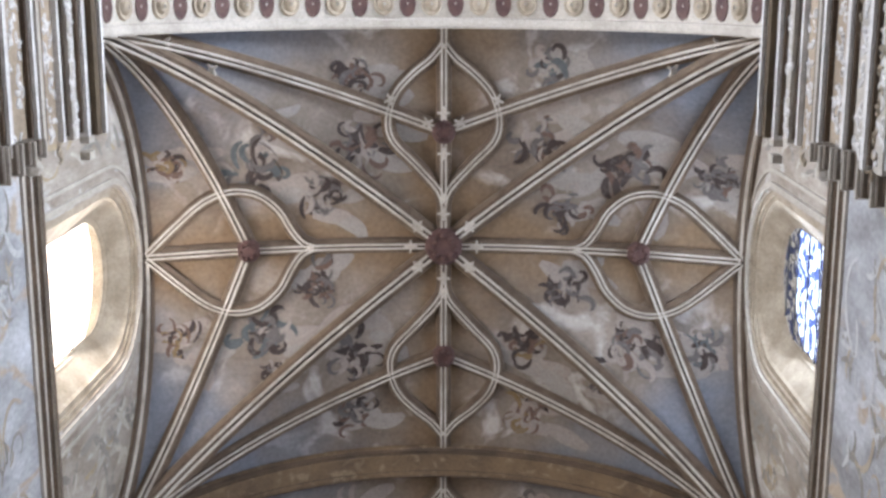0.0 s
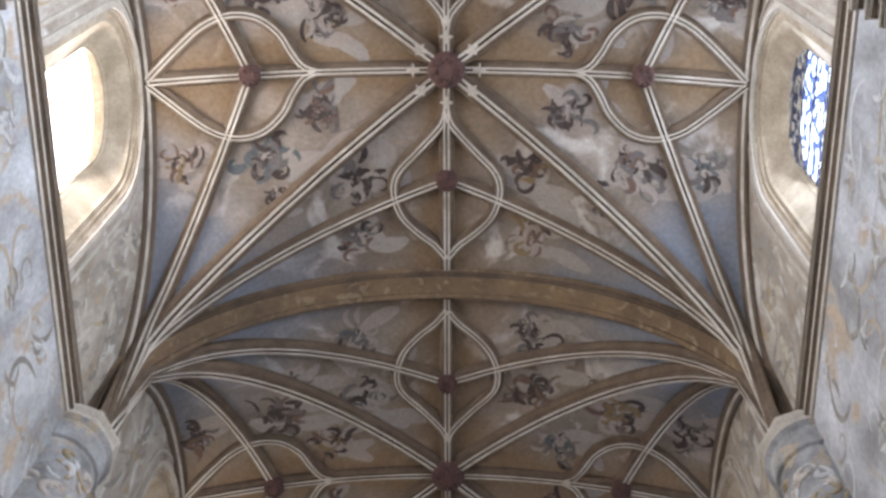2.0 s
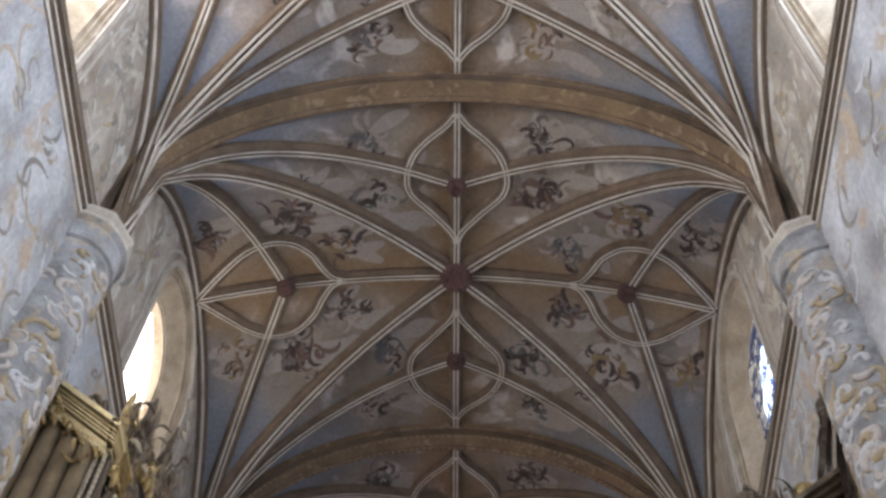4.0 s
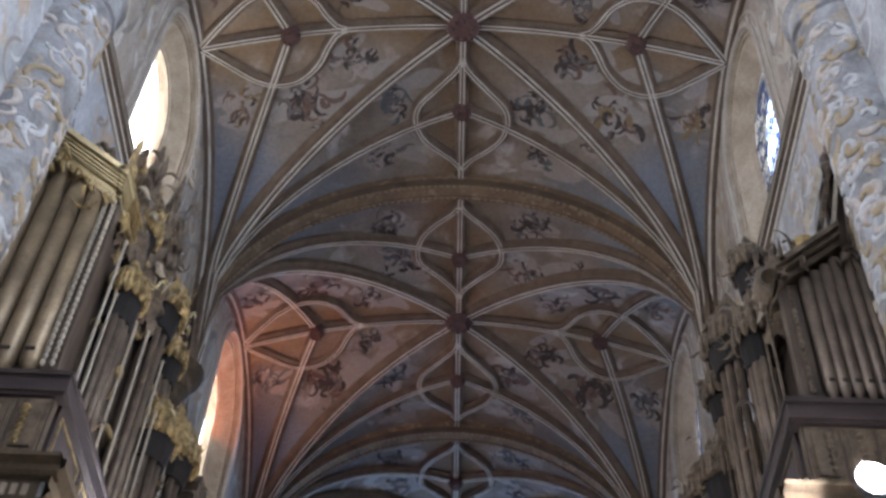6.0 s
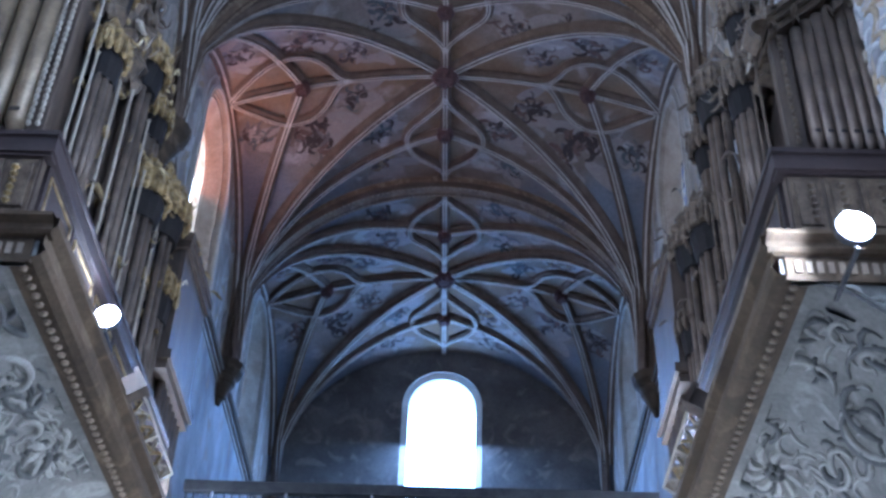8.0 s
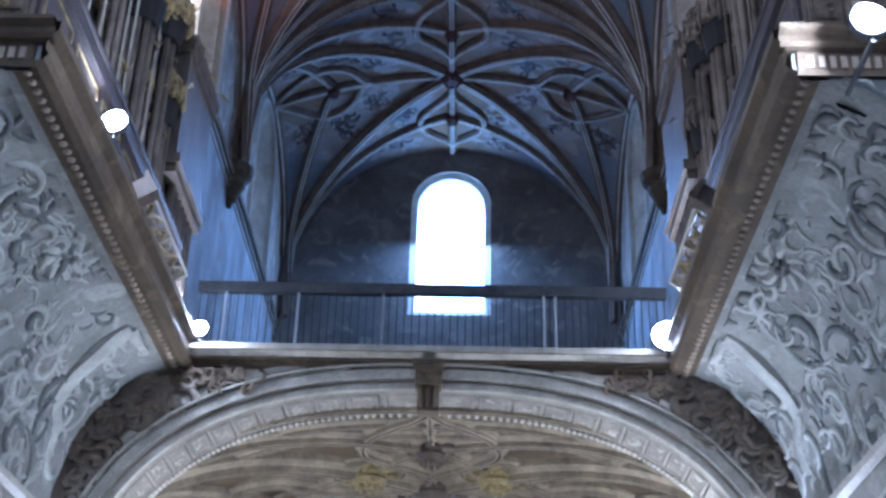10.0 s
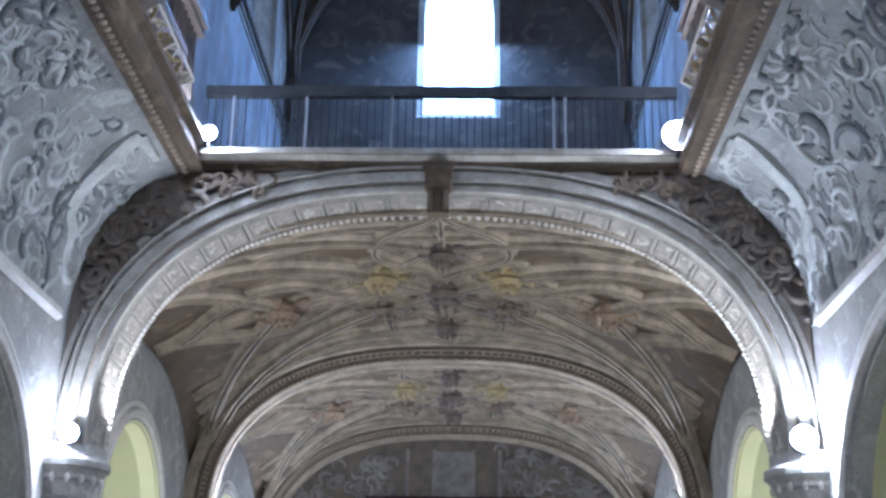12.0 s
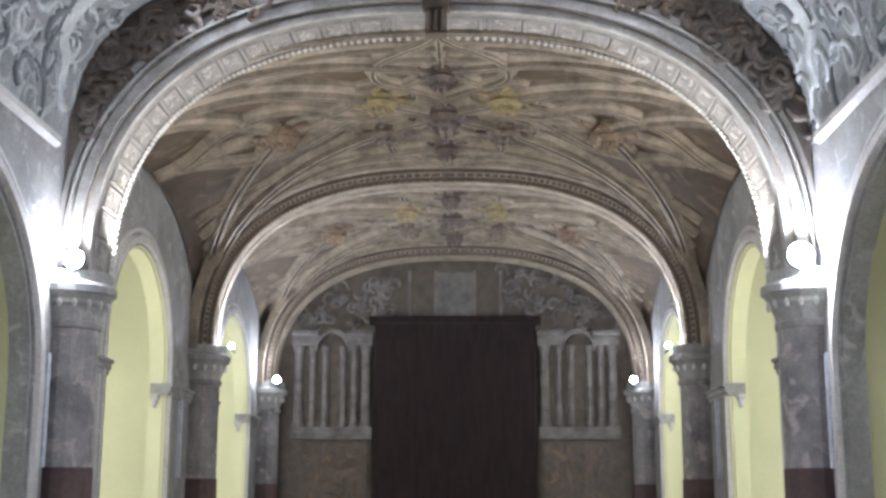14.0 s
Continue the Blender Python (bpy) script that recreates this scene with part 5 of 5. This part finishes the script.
# vault under the gallery
SOTO = (5.42, BAY / 2, 4.8, 8.85, 7.5, BASKET)
SRIB = [(-.13, -.03), (-.13, .06), (-.06, .12), (-.06, .2), (.06, .2), (.06, .12), (.13, .06), (.13, -.03)]
for k, yc in enumerate(CENTRES[2:]):
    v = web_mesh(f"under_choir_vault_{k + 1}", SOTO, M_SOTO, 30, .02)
    v.location = (0, yc, 0)
    tagged(v, "brown stone rib vault with gilded bosses under the choir", "vault", kind="structure")

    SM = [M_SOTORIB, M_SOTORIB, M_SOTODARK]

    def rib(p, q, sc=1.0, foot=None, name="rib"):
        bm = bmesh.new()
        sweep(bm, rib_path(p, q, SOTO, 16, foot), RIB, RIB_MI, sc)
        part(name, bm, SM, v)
    for sx in (-1, 1):
        rib((0, 0), (sx * 5.35, 0), 1.0)
        for sy in (-1, 1):
            foot, c = (sx * 5.3, sy * 4.15, 4.7), (sx * 5.28, sy * 4.16)
            rib(c, (0, 0), 1.5, foot)
            rib(c, (0, sy * 2.2), 1.2, foot)
            rib(c, (sx * 3.0, 0), 1.2, foot)
            rib((sx * 1.12, sy * .95), (0, sy * 2.2), .9)
            rib((sx * 1.12, sy * .95), (sx * 3.0, 0), .9)
    # roll mouldings that follow the arches on both sides of the bay
    for yy in (-4.0, -3.6, -3.2, -2.7, 2.7, 3.2, 3.6, 4.0):
        bm = bmesh.new()
        sweep(bm, [(5.3 * math.cos(t), yy, vault_z(5.3 * math.cos(t), yy, *SOTO)) for t in [math.pi * (.06 + .88 * h / 40) for h in range(41)]], RIB, RIB_MI, 1.0 if abs(yy) > 3.8 else .75)
        part("arch_roll", bm, SM, v)
    for sy in (-1, 1):
        rib((0, 0), (0, sy * 4.2), .9)
    for ax, sgn in (("y", -1), ("y", 1), ("x", -1), ("x", 1)):
        flank = ogee_ring(ax, 2.2, 1.15, .6, 3.9, 1) if ax == "y" else ogee_ring(ax, 3.2, 1.2, 1.6, 5.0, 1)
        for f in (-1, 1):
            bm = bmesh.new()
            sweep(bm, [((f * o, sgn * t) if ax == "y" else (sgn * t, f * o)) + (vault_z(*((f * o, sgn * t) if ax == "y" else (sgn * t, f * o)), *SOTO) - .01 - .003 * f,) for t, o in flank], RIB, RIB_MI, 1.0)
            part("ring_rib", bm, SM, v)
    # small rings round the four gilded bosses
    for px in (-1.12, 1.12):
        for py in (-.95, .95):
            bm = bmesh.new()
            sweep(bm, [(px + .62 * math.cos(t), py + .56 * math.sin(t), vault_z(px + .62 * math.cos(t), py + .56 * math.sin(t), *SOTO) - .02) for t in [2 * math.pi * h / 28 for h in range(28)]], RIB, RIB_MI, .7, closed=True)
            part("ring_rib", bm, SM, v)
    for x, y, r, m in [(0, 0, .42, M_CASE), (0, 2.2, .26, M_CASE), (0, -2.2, .26, M_CASE), (3.0, 0, .34, M_ARCH), (-3.0, 0, .34, M_ARCH)] + [(p * 1.12, q * .95, .33, M_GILT_LEAF if q < 0 else M_GILT_DULL) for p in (-1, 1) for q in (-1, 1)]:
        bm = bmesh.new()
        boss(bm, x, y, vault_z(x, y, *SOTO) - .06, r)
        bo = part("boss", bm, m, v, "carved boss")
        for q in range(6):
            t = math.pi * 2 * q / 6 + .3
            bm = bmesh.new()
            curl_tube(bm, lambda u, w, d, x=x, y=y: (u, w, vault_z(u, w, *SOTO) - .16 - d), x + r * .8 * math.cos(t), y + r * .8 * math.sin(t), t, r * 1.1, r * .2, 2.0, 5, 6)
            part("leaf", bm, m, bo)
# arches under the gallery
for k, ya in enumerate((ARCHES[3], END - .35)):
    bm = bmesh.new()
    rows = []
    for i in range(49):
        t = math.pi * i / 48
        c, sn = basket(t)
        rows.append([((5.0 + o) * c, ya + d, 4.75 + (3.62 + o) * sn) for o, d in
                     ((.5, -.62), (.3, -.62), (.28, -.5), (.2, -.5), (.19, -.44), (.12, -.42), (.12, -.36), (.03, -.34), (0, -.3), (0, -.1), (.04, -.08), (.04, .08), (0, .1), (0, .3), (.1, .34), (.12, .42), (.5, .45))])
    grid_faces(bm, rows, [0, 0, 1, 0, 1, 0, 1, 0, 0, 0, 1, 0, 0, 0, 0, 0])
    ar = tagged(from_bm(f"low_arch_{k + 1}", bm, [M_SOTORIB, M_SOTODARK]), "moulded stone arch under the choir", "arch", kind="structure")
    bm = bmesh.new()
    for i in range(120):
        t = math.pi * (i + .5) / 120
        c, sn = basket(t)
        for o, d in ((.02, -.36), (.15, -.47)):
            lathe(bm, ((5.0 + o) * c, ya + d, 4.75 + (3.62 + o) * sn), [(.01, -.035), (.035, 0), (.01, .035)], 5)
    tagged(part("bead_row", bm, M_ARCHLIGHT, ar), kind="stuff")

# piers with capitals
for ya in (GAL + .28, ARCHES[3], END - .35):
    for s in (-1, 1):
        pier = thing("pier", "grey stone pier with a moulded capital and red painted foot", "pier", (s * 5.32, ya, 0), "piers under the choir")
        bm = bmesh.new()
        lathe(bm, (0, 0, 0), [(.42, 2.05), (.42, 4.0), (.46, 4.03), (.46, 4.1), (.42, 4.13)], 16)
        part("shaft", bm, M_PIER, pier, "shaft with faded brown and grey paint")
        bm = bmesh.new()
        lathe(bm, (0, 0, 0), [(.44, 0), (.44, 2.05), (.4, 2.07)], 16)
        part("foot", bm, M_DADO, pier, "dull red painted foot")
        bm = bmesh.new()
        lathe(bm, (0, 0, 0), [(.42, 4.1), (.45, 4.2), (.5, 4.32), (.54, 4.36), (.54, 4.42), (.6, 4.5), (.64, 4.52), (.64, 4.62), (.55, 4.68), (.55, 4.84), (.3, 4.76)], 16)
        part("capital", bm, M_LOW, pier)
        bm = bmesh.new()
        for i in range(16):
            a = 2 * math.pi * i / 16
            lathe(bm, (.53 * math.cos(a), .53 * math.sin(a), 0), [(.02, 4.3), (.045, 4.36), (.02, 4.42)], 6)
        tagged(part("bead_ring", bm, M_STONE, pier), kind="stuff")
        # flat pilaster strips behind the column
        bm = bmesh.new()
        box(bm, min(0, s * .3), max(0, s * .3), -.3, .3, 0, 4.7)
        part("pilaster", bm, M_LOW, pier)

# side chapels with yellow walls
for s in (-1, 1):
    for k, (yc, half, _s, spring, rise) in LOWER.items():
        bm = bmesh.new()
        x0, x1 = s * (HALF + .385), s * (HALF + 1.7)
        y0, y1, z1 = yc - half - .3, yc + half + .3, 7.4
        for q in (((x1, y0, 0), (x1, y1, 0), (x1, y1, z1), (x1, y0, z1)), ((x0, y0, 0), (x1, y0, 0), (x1, y0, z1), (x0, y0, z1)), ((x0, y1, 0), (x1, y1, 0), (x1, y1, z1), (x0, y1, z1)), ((x0, y0, z1), (x1, y0, z1), (x1, y1, z1), (x0, y1, z1))):
            bm.faces.new([bm.verts.new(p) for p in q])
        tagged(from_bm("chapel_wall", bm, M_YELLOW), "plain yellow plaster walls of a side chapel", "wall", kind="structure")

# end wall
bm = bmesh.new()
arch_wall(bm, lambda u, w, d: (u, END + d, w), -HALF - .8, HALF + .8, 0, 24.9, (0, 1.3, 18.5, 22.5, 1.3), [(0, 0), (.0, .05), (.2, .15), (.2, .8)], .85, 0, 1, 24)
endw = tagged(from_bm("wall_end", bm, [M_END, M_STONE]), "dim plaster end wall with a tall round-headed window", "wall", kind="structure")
glass_pane("pane", lambda u, w, d: (u, END + .2, w), (0, 1.12, 18.68, 22.5, 1.12), M_GLASS_N, endw)
bm = bmesh.new()
box(bm, -4, 4, END + 1.2, END + 1.24, 15, 28)
tagged(from_bm("backdrop", bm, M_SKY_N), "bright sky outside the end window", "sky", kind="structure")

# dark sheet on the end wall, its colour standing in for shade under the choir
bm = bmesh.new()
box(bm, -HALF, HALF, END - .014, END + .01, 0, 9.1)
part("lower_facing", bm, M_SOTODARK, endw, "dark sheet standing in for the shade under the choir")

# wooden door screen at the end
scr = thing("door_screen", "tall dark wooden door screen against the end wall", "door", (0, END - .1, 0))
bm = bmesh.new()
box(bm, -2.25, 2.25, -.35, .0, 0, 6.5)
box(bm, -2.4, 2.4, -.45, .0, 6.5, 6.7)
part("body", bm, M_WOOD, scr)
for i in range(4):
    for j in range(3):
        bm = bmesh.new()
        x, z = -2.1 + i * 1.08, .5 + j * 1.95
        box(bm, x, x + .92, -.39, -.35, z, z + 1.7)
        box(bm, x + .1, x + .82, -.42, -.39, z + .1, z + 1.6)
        part("door_panel", bm, M_WOOD, scr)
# scrolled stucco in the lunette over the screen
rng = random.Random(5)
for side in (-1, 1):
    for _ in range(52):
        x = rng.uniform(1.5, 4.3)
        top = 4.75 + 3.5 * max(1 - (x / 4.9) ** BASKET, 0) ** (1 / BASKET)
        z = rng.uniform(6.55, max(top - .1, 6.6))
        bm = bmesh.new()
        curl_tube(bm, lambda u, w, d: (u, END - .03 - d, w), side * x, z, rng.uniform(0, 6.28), rng.uniform(.4, .8), rng.uniform(.05, .085), rng.choice((-1, 1)) * rng.uniform(3.5, 6.5))
        part("stucco_curl", bm, M_ALTAR, endw, "", True)
# framed niche above the screen: a pale middle between two dark panes
niche = thing("niche_frame", "pale stone niche with dark side panes above the door screen", "niche", (0, END, 6.72))
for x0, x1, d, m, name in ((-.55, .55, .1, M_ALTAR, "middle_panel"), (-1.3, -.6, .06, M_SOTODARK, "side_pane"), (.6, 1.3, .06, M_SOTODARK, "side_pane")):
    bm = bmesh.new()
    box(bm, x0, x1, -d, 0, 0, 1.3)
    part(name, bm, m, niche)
for x in (-1.35, -.6, .5, 1.25):
    bm = bmesh.new()
    box(bm, x, x + .1, -.16, 0, 0, 1.35)
    part("jamb", bm, M_ALTAR, niche)
# altarpieces beside the screen: half-columns on a plinth under a broken entablature, a dim painted field below
for side, word in ((-1, "west"), (1, "east")):
    alt = thing("altarpiece", "dim grey stone altarpiece with half-columns and a darkened painting below", "altarpiece", (side * 3.45, END, 0), "altarpieces of the end wall")
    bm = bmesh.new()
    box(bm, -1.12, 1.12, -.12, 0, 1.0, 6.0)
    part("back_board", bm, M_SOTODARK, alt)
    for x, r_ in ((-.95, .13), (-.55, .09), (-.2, .09), (.3, .09), (.62, .09), (.95, .13)):
        bm = bmesh.new()
        lathe(bm, (x, -.2, 0), [(r_ * 1.35, 3.62), (r_ * 1.35, 3.72), (r_, 3.8), (r_ * .86, 5.62), (r_ * 1.25, 5.82), (r_ * 1.3, 5.9)], 12)
        part("half_column", bm, M_ALTAR, alt, "", True)
    for z0, z1, d in ((3.3, 3.45, .3), (3.45, 3.62, .38), (5.9, 6.05, .36), (6.05, 6.2, .3), (6.2, 6.3, .44)):
        for x0, x1 in ((-1.14, -.4), (.4, 1.14)) if z0 > 5.8 else ((-1.14, 1.14),):
            bm = bmesh.new()
            box(bm, x0, x1, -d, 0, z0, z1)
            part("entablature_course" if z0 > 5 else "plinth_course", bm, M_ALTAR, alt)
    bm = bmesh.new()
    rows = []
    for q in range(17):
        t = math.pi * q / 16
        rows.append([((.4 + o) * math.cos(t), -d, 5.75 + (.5 + o) * math.sin(t)) for o, d in ((0, .12), (.02, .3), (.12, .3), (.14, .12))])
    grid_faces(bm, rows)
    part("arched_gable", bm, M_ALTAR, alt)
    bm = bmesh.new()
    box(bm, -1.02, 1.02, -.16, -.1, 1.1, 3.25)
    field = part("painted_field", bm, M_SOTODARK, alt, "darkened painting")
    V, F, I = [], [], []
    rng = random.Random(60 + side)
    for q in range(70):
        stroke(V, F, I, lambda u, w: (min(max(u, -1), 1), -.164 - .0006 * q, min(max(w, 1.15), 3.2)), rng.uniform(-.9, .9), rng.uniform(1.2, 3.1), rng.uniform(0, 6.28), rng.uniform(.25, .8), rng.uniform(.08, .24), rng.uniform(-4, 4), rng.choice((0, 0, 1, 2)))
    painted("brush_marks", V, F, I, [M_CASE, M_SOTODARK, M_SOTO], field)

# ---------------------------------------------------------------- floodlights


def floodlight(x, y, z, power, r=.13, colour=(1, .97, .92), aim=None, arm=.4):
    ob = thing("floodlight", "small lit floodlight with a dark housing", "lamp", (x, y, z), "floodlights")
    bm = bmesh.new()
    lathe(bm, (0, .0, 0), [(r * .6, .12), (r, .06), (r * 1.05, -.02), (r, -.03)], 14, "y")
    part("housing", bm, M_IRON, ob)
    bm = bmesh.new()
    lathe(bm, (0, 0, 0), [(r * .2, -.05), (r * .9, -.035)], 14, "y")
    part("lamp_glass", bm, M_LAMP, ob, "glowing lamp glass")
    bm = bmesh.new()
    box(bm, -.02, .02, 0, .04, -r - .06, -r * .8)
    box(bm, -.02, .02, .03, arm, -r - .06, -r - .02)
    part("bracket", bm, M_IRON, ob)
    if aim:
        area("floodlight_beam", (x, y, z + .08), aim, r * 2, r * 2, power, colour)
        bulb("floodlight_glow", (x, y - .12, z + .03), power * .13, colour, r * .6)
    else:
        bulb("floodlight_glow", (x, y - .12, z + .03), power, colour, r * .6)


floodlight(-5.14, GAL - .24, CAP_Z + .22, 120, .15)
floodlight(5.14, GAL - .24, CAP_Z + .25, 360, .2)
floodlight(-4.72, ARCHES[3] + .3, CAP_Z + .15, 210, .06, aim=(-1.8, ARCHES[3] + 3.2, 9.2))
floodlight(4.72, ARCHES[3] + .3, CAP_Z + .15, 210, .06, aim=(1.8, ARCHES[3] + 3.2, 9.2))
floodlight(-4.9, END - .95, CAP_Z + .12, 120, .1, aim=(-3.4, END - 5.6, 8.6))
floodlight(4.9, END - .95, CAP_Z + .12, 120, .1, aim=(3.4, END - 5.6, 8.6))
floodlight(-3.5, GAL - .35, GAL_Z + .2, 170, .13)
floodlight(3.6, GAL - .35, GAL_Z + .2, 300, .25)
floodlight(-3.66, 12.2, 9.95, 150, .16, aim=(3.6, 14.0, 7.6))
floodlight(4.26, 9.15, 9.11, 430, .19, aim=(-4.5, 6.5, 6.8), arm=.85)
# added lamps without bodies that brighten the vault under the choir
area("under_choir_lamp", (-4.7, GAL + .45, CAP_Z + .35), (2.5, 20.8, 9.4), .25, .25, 150, (1, .9, .72))
area("under_choir_lamp", (4.7, GAL + .45, CAP_Z + .35), (-2.5, 20.8, 9.4), .25, .25, 190, (1, .9, .72))
for s in (-1, 1):
    for y in (22.05, 30.7, 13.5):
        # a long unseen lamp added behind the nearer jamb to brighten each side chapel
        area("chapel_lamp", (s * 6.35, y - 2.3, 3.2), (s * 6.6, y + 1.5, 3.2), .9, 6.0, (36 if y < 20 else 108), (1, .95, .8))

# ---------------------------------------------------------------- the crossing behind and above the viewer
for s, side in ((-1, "west"), (1, "east")):
    pier = thing("crossing_pier", "carved stone crossing pier with a rich entablature", "pier", (0, 0, 0), "crossing piers")
    bm = bmesh.new()
    box(bm, min(s * 4.75, s * 6.3), max(s * 4.75, s * 6.3), -1.6, 1.9, 0, 17.6)
    part("shaft", bm, M_WALL, pier)
    # thin umber courses draw the deep shadows between the pale mouldings
    levels, z, p = [], 14.3, .02
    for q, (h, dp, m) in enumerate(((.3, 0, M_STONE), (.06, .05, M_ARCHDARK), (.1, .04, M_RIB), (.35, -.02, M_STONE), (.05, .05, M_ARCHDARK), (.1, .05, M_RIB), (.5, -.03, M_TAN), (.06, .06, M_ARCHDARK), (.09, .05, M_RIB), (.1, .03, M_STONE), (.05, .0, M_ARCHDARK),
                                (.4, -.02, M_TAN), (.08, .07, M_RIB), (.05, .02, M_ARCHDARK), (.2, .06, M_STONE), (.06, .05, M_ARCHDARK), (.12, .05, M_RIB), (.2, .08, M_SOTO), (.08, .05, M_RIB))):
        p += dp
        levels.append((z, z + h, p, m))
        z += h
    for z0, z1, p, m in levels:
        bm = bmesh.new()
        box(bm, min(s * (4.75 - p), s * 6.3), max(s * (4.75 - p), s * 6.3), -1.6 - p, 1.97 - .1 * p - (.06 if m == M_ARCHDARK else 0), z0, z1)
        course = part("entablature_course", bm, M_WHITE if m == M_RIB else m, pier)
        if m in (M_TAN, M_STONE) and z1 - z0 > .15:
            bm = bmesh.new()
            rng = random.Random(int(z0 * 100) + s)
            for i in range(64):
                curl_tube(bm, lambda u, w, d: (s * (4.75 - p - .6 * d), u, w), rng.uniform(-1.5, 1.85), rng.uniform(z0 + .06, z1 - .06), rng.uniform(0, 6.28), rng.uniform(.1, .22), rng.uniform(.02, .045), rng.choice((-1, 1)) * rng.uniform(2, 6), 5, 5)
            tagged(part("carved_leaves", bm, M_WHITE, course), kind="stuff")
    bm = bmesh.new()
    for i in range(18):
        y = -1.4 + i * .21
        lathe(bm, (s * 4.6, y, 15.9), [(.02, -.14), (.1, -.06), (.11, .05), (.03, .14)], 7)
        box(bm, s * 4.3 - .06, s * 4.3 + .06, y - .05, y + .05, 16.92, 17.14)
    tagged(part("carved_leaves", bm, M_STONE, pier), kind="stuff")
    bm = bmesh.new()
    rng = random.Random(3 + s)
    for i in range(60):
        for xx, zz, zr in ((4.5, 16.52, .15), (4.66, 15.27, .15), (4.73, 14.6, .2)):
            if i % 2 and zz < 16:
                continue
            curl_tube(bm, lambda u, w, d, xx=xx: (s * (xx - .01 - d * .7), u, w), -1.4 + i * .06, zz + rng.uniform(-zr, zr) * .6, rng.uniform(0, 6.28), .22, .035, rng.choice((-1, 1)) * 5, 5, 5)
    tagged(part("carved_frieze", bm, M_SURROUND, pier), kind="stuff")
    # stepped ledges under the entablature, underside shade coloured into the courses between pale fillets
    for q in range(9):
        f = q / 8
        x, y1, z1 = 4.36 + .7 * f ** 1.3, 2.02 + .42 * math.sin(1.5 * f), 15.75 - 1.7 * f
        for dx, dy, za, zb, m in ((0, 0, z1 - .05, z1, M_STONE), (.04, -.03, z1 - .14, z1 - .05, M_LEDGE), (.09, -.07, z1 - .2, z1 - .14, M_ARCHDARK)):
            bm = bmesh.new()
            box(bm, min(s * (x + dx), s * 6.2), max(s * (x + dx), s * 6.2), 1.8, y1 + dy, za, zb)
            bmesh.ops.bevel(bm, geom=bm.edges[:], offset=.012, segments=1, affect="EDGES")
            part("stepped_ledge", bm, m, pier, "stepped ledge coloured dark as in shade" if m == M_LEDGE else "")
# coffered crossing arch
bm = bmesh.new()
rows = []
for i in range(61):
    t = math.pi * i / 60
    c, sn = math.cos(t), math.sin(t)
    rows.append([((5.12 + o) * c, d, 18.9 + (5.2 + o) * sn) for o, d in ((.5, .86), (.02, .86), (0, .82), (0, .7), (.05, .68), (.05, -.4), (0, -.42), (0, -.6), (.6, -.62))])
grid_faces(bm, rows)
ca = tagged(from_bm("crossing_arch", bm, M_STONE), "pale stone crossing arch with rosette coffers", "arch", kind="structure")
for i in range(38):
    t = math.pi * (i + .5) / 38
    R0 = Vector((math.cos(t), 0, math.sin(t)))
    T0 = Vector((-math.sin(t), 0, math.cos(t)))
    C0 = Vector((5.17 * math.cos(t), .42, 18.9 + 5.25 * math.sin(t)))
    bm = bmesh.new()
    if i % 2:
        rows = []
        for r, h in ((.19, 0), (.17, .05), (.12, .03), (.08, .09), (.03, .11)):
            rows.append([C0 + T0 * (r * math.cos(a)) + Vector((0, r * 1.15 * math.sin(a), 0)) - R0 * h for a in [2 * math.pi * q / 12 for q in range(12)]])
        grid_faces(bm, rows, closed=True)
        part("rosette", bm, M_SURROUND, ca)
    else:
        rows = []
        for r, h in ((.2, .0), (.19, .02), (.16, .012), (.02, .008)):
            rows.append([C0 + T0 * (r * .75 * math.cos(a)) + Vector((0, r * 1.2 * math.sin(a), 0)) - R0 * h for a in [2 * math.pi * q / 12 for q in range(12)]])
        grid_faces(bm, rows, closed=True)
        part("coffer_eye", bm, M_BOSS, ca)
# shell of the crossing
bm = bmesh.new()
for s in (-1, 1):
    box(bm, min(s * 8, s * 8.5), max(s * 8, s * 8.5), -14, -1.5, 0, 30)
    box(bm, min(s * 6.2, s * 8.5), max(s * 6.2, s * 8.5), -1.55, -.9, 0, 30)
tagged(from_bm("wall_crossing", bm, M_WALL), "plain plaster walls of the crossing", "wall", kind="structure")
bm = bmesh.new()
box(bm, -8.5, 8.5, -14.5, -14, 0, 30)
tagged(from_bm("wall_crossing_end", bm, M_WALL), "plain plaster wall behind the crossing", "wall", kind="structure")
bm = bmesh.new()
box(bm, -8.5, 8.5, -14.5, -.6, 30, 30.3)
box(bm, -8.5, 8.5, -.9, -.6, 24.5, 30)
tagged(from_bm("ceiling_crossing", bm, M_WALL), "plain plaster ceiling over the crossing", "ceiling", kind="structure")
bm = bmesh.new()
box(bm, -9, 9, -14.5, END + 1, -.2, 0)
tagged(from_bm("floor", bm, M_FLOOR), "worn stone church floor", "floor", kind="structure")
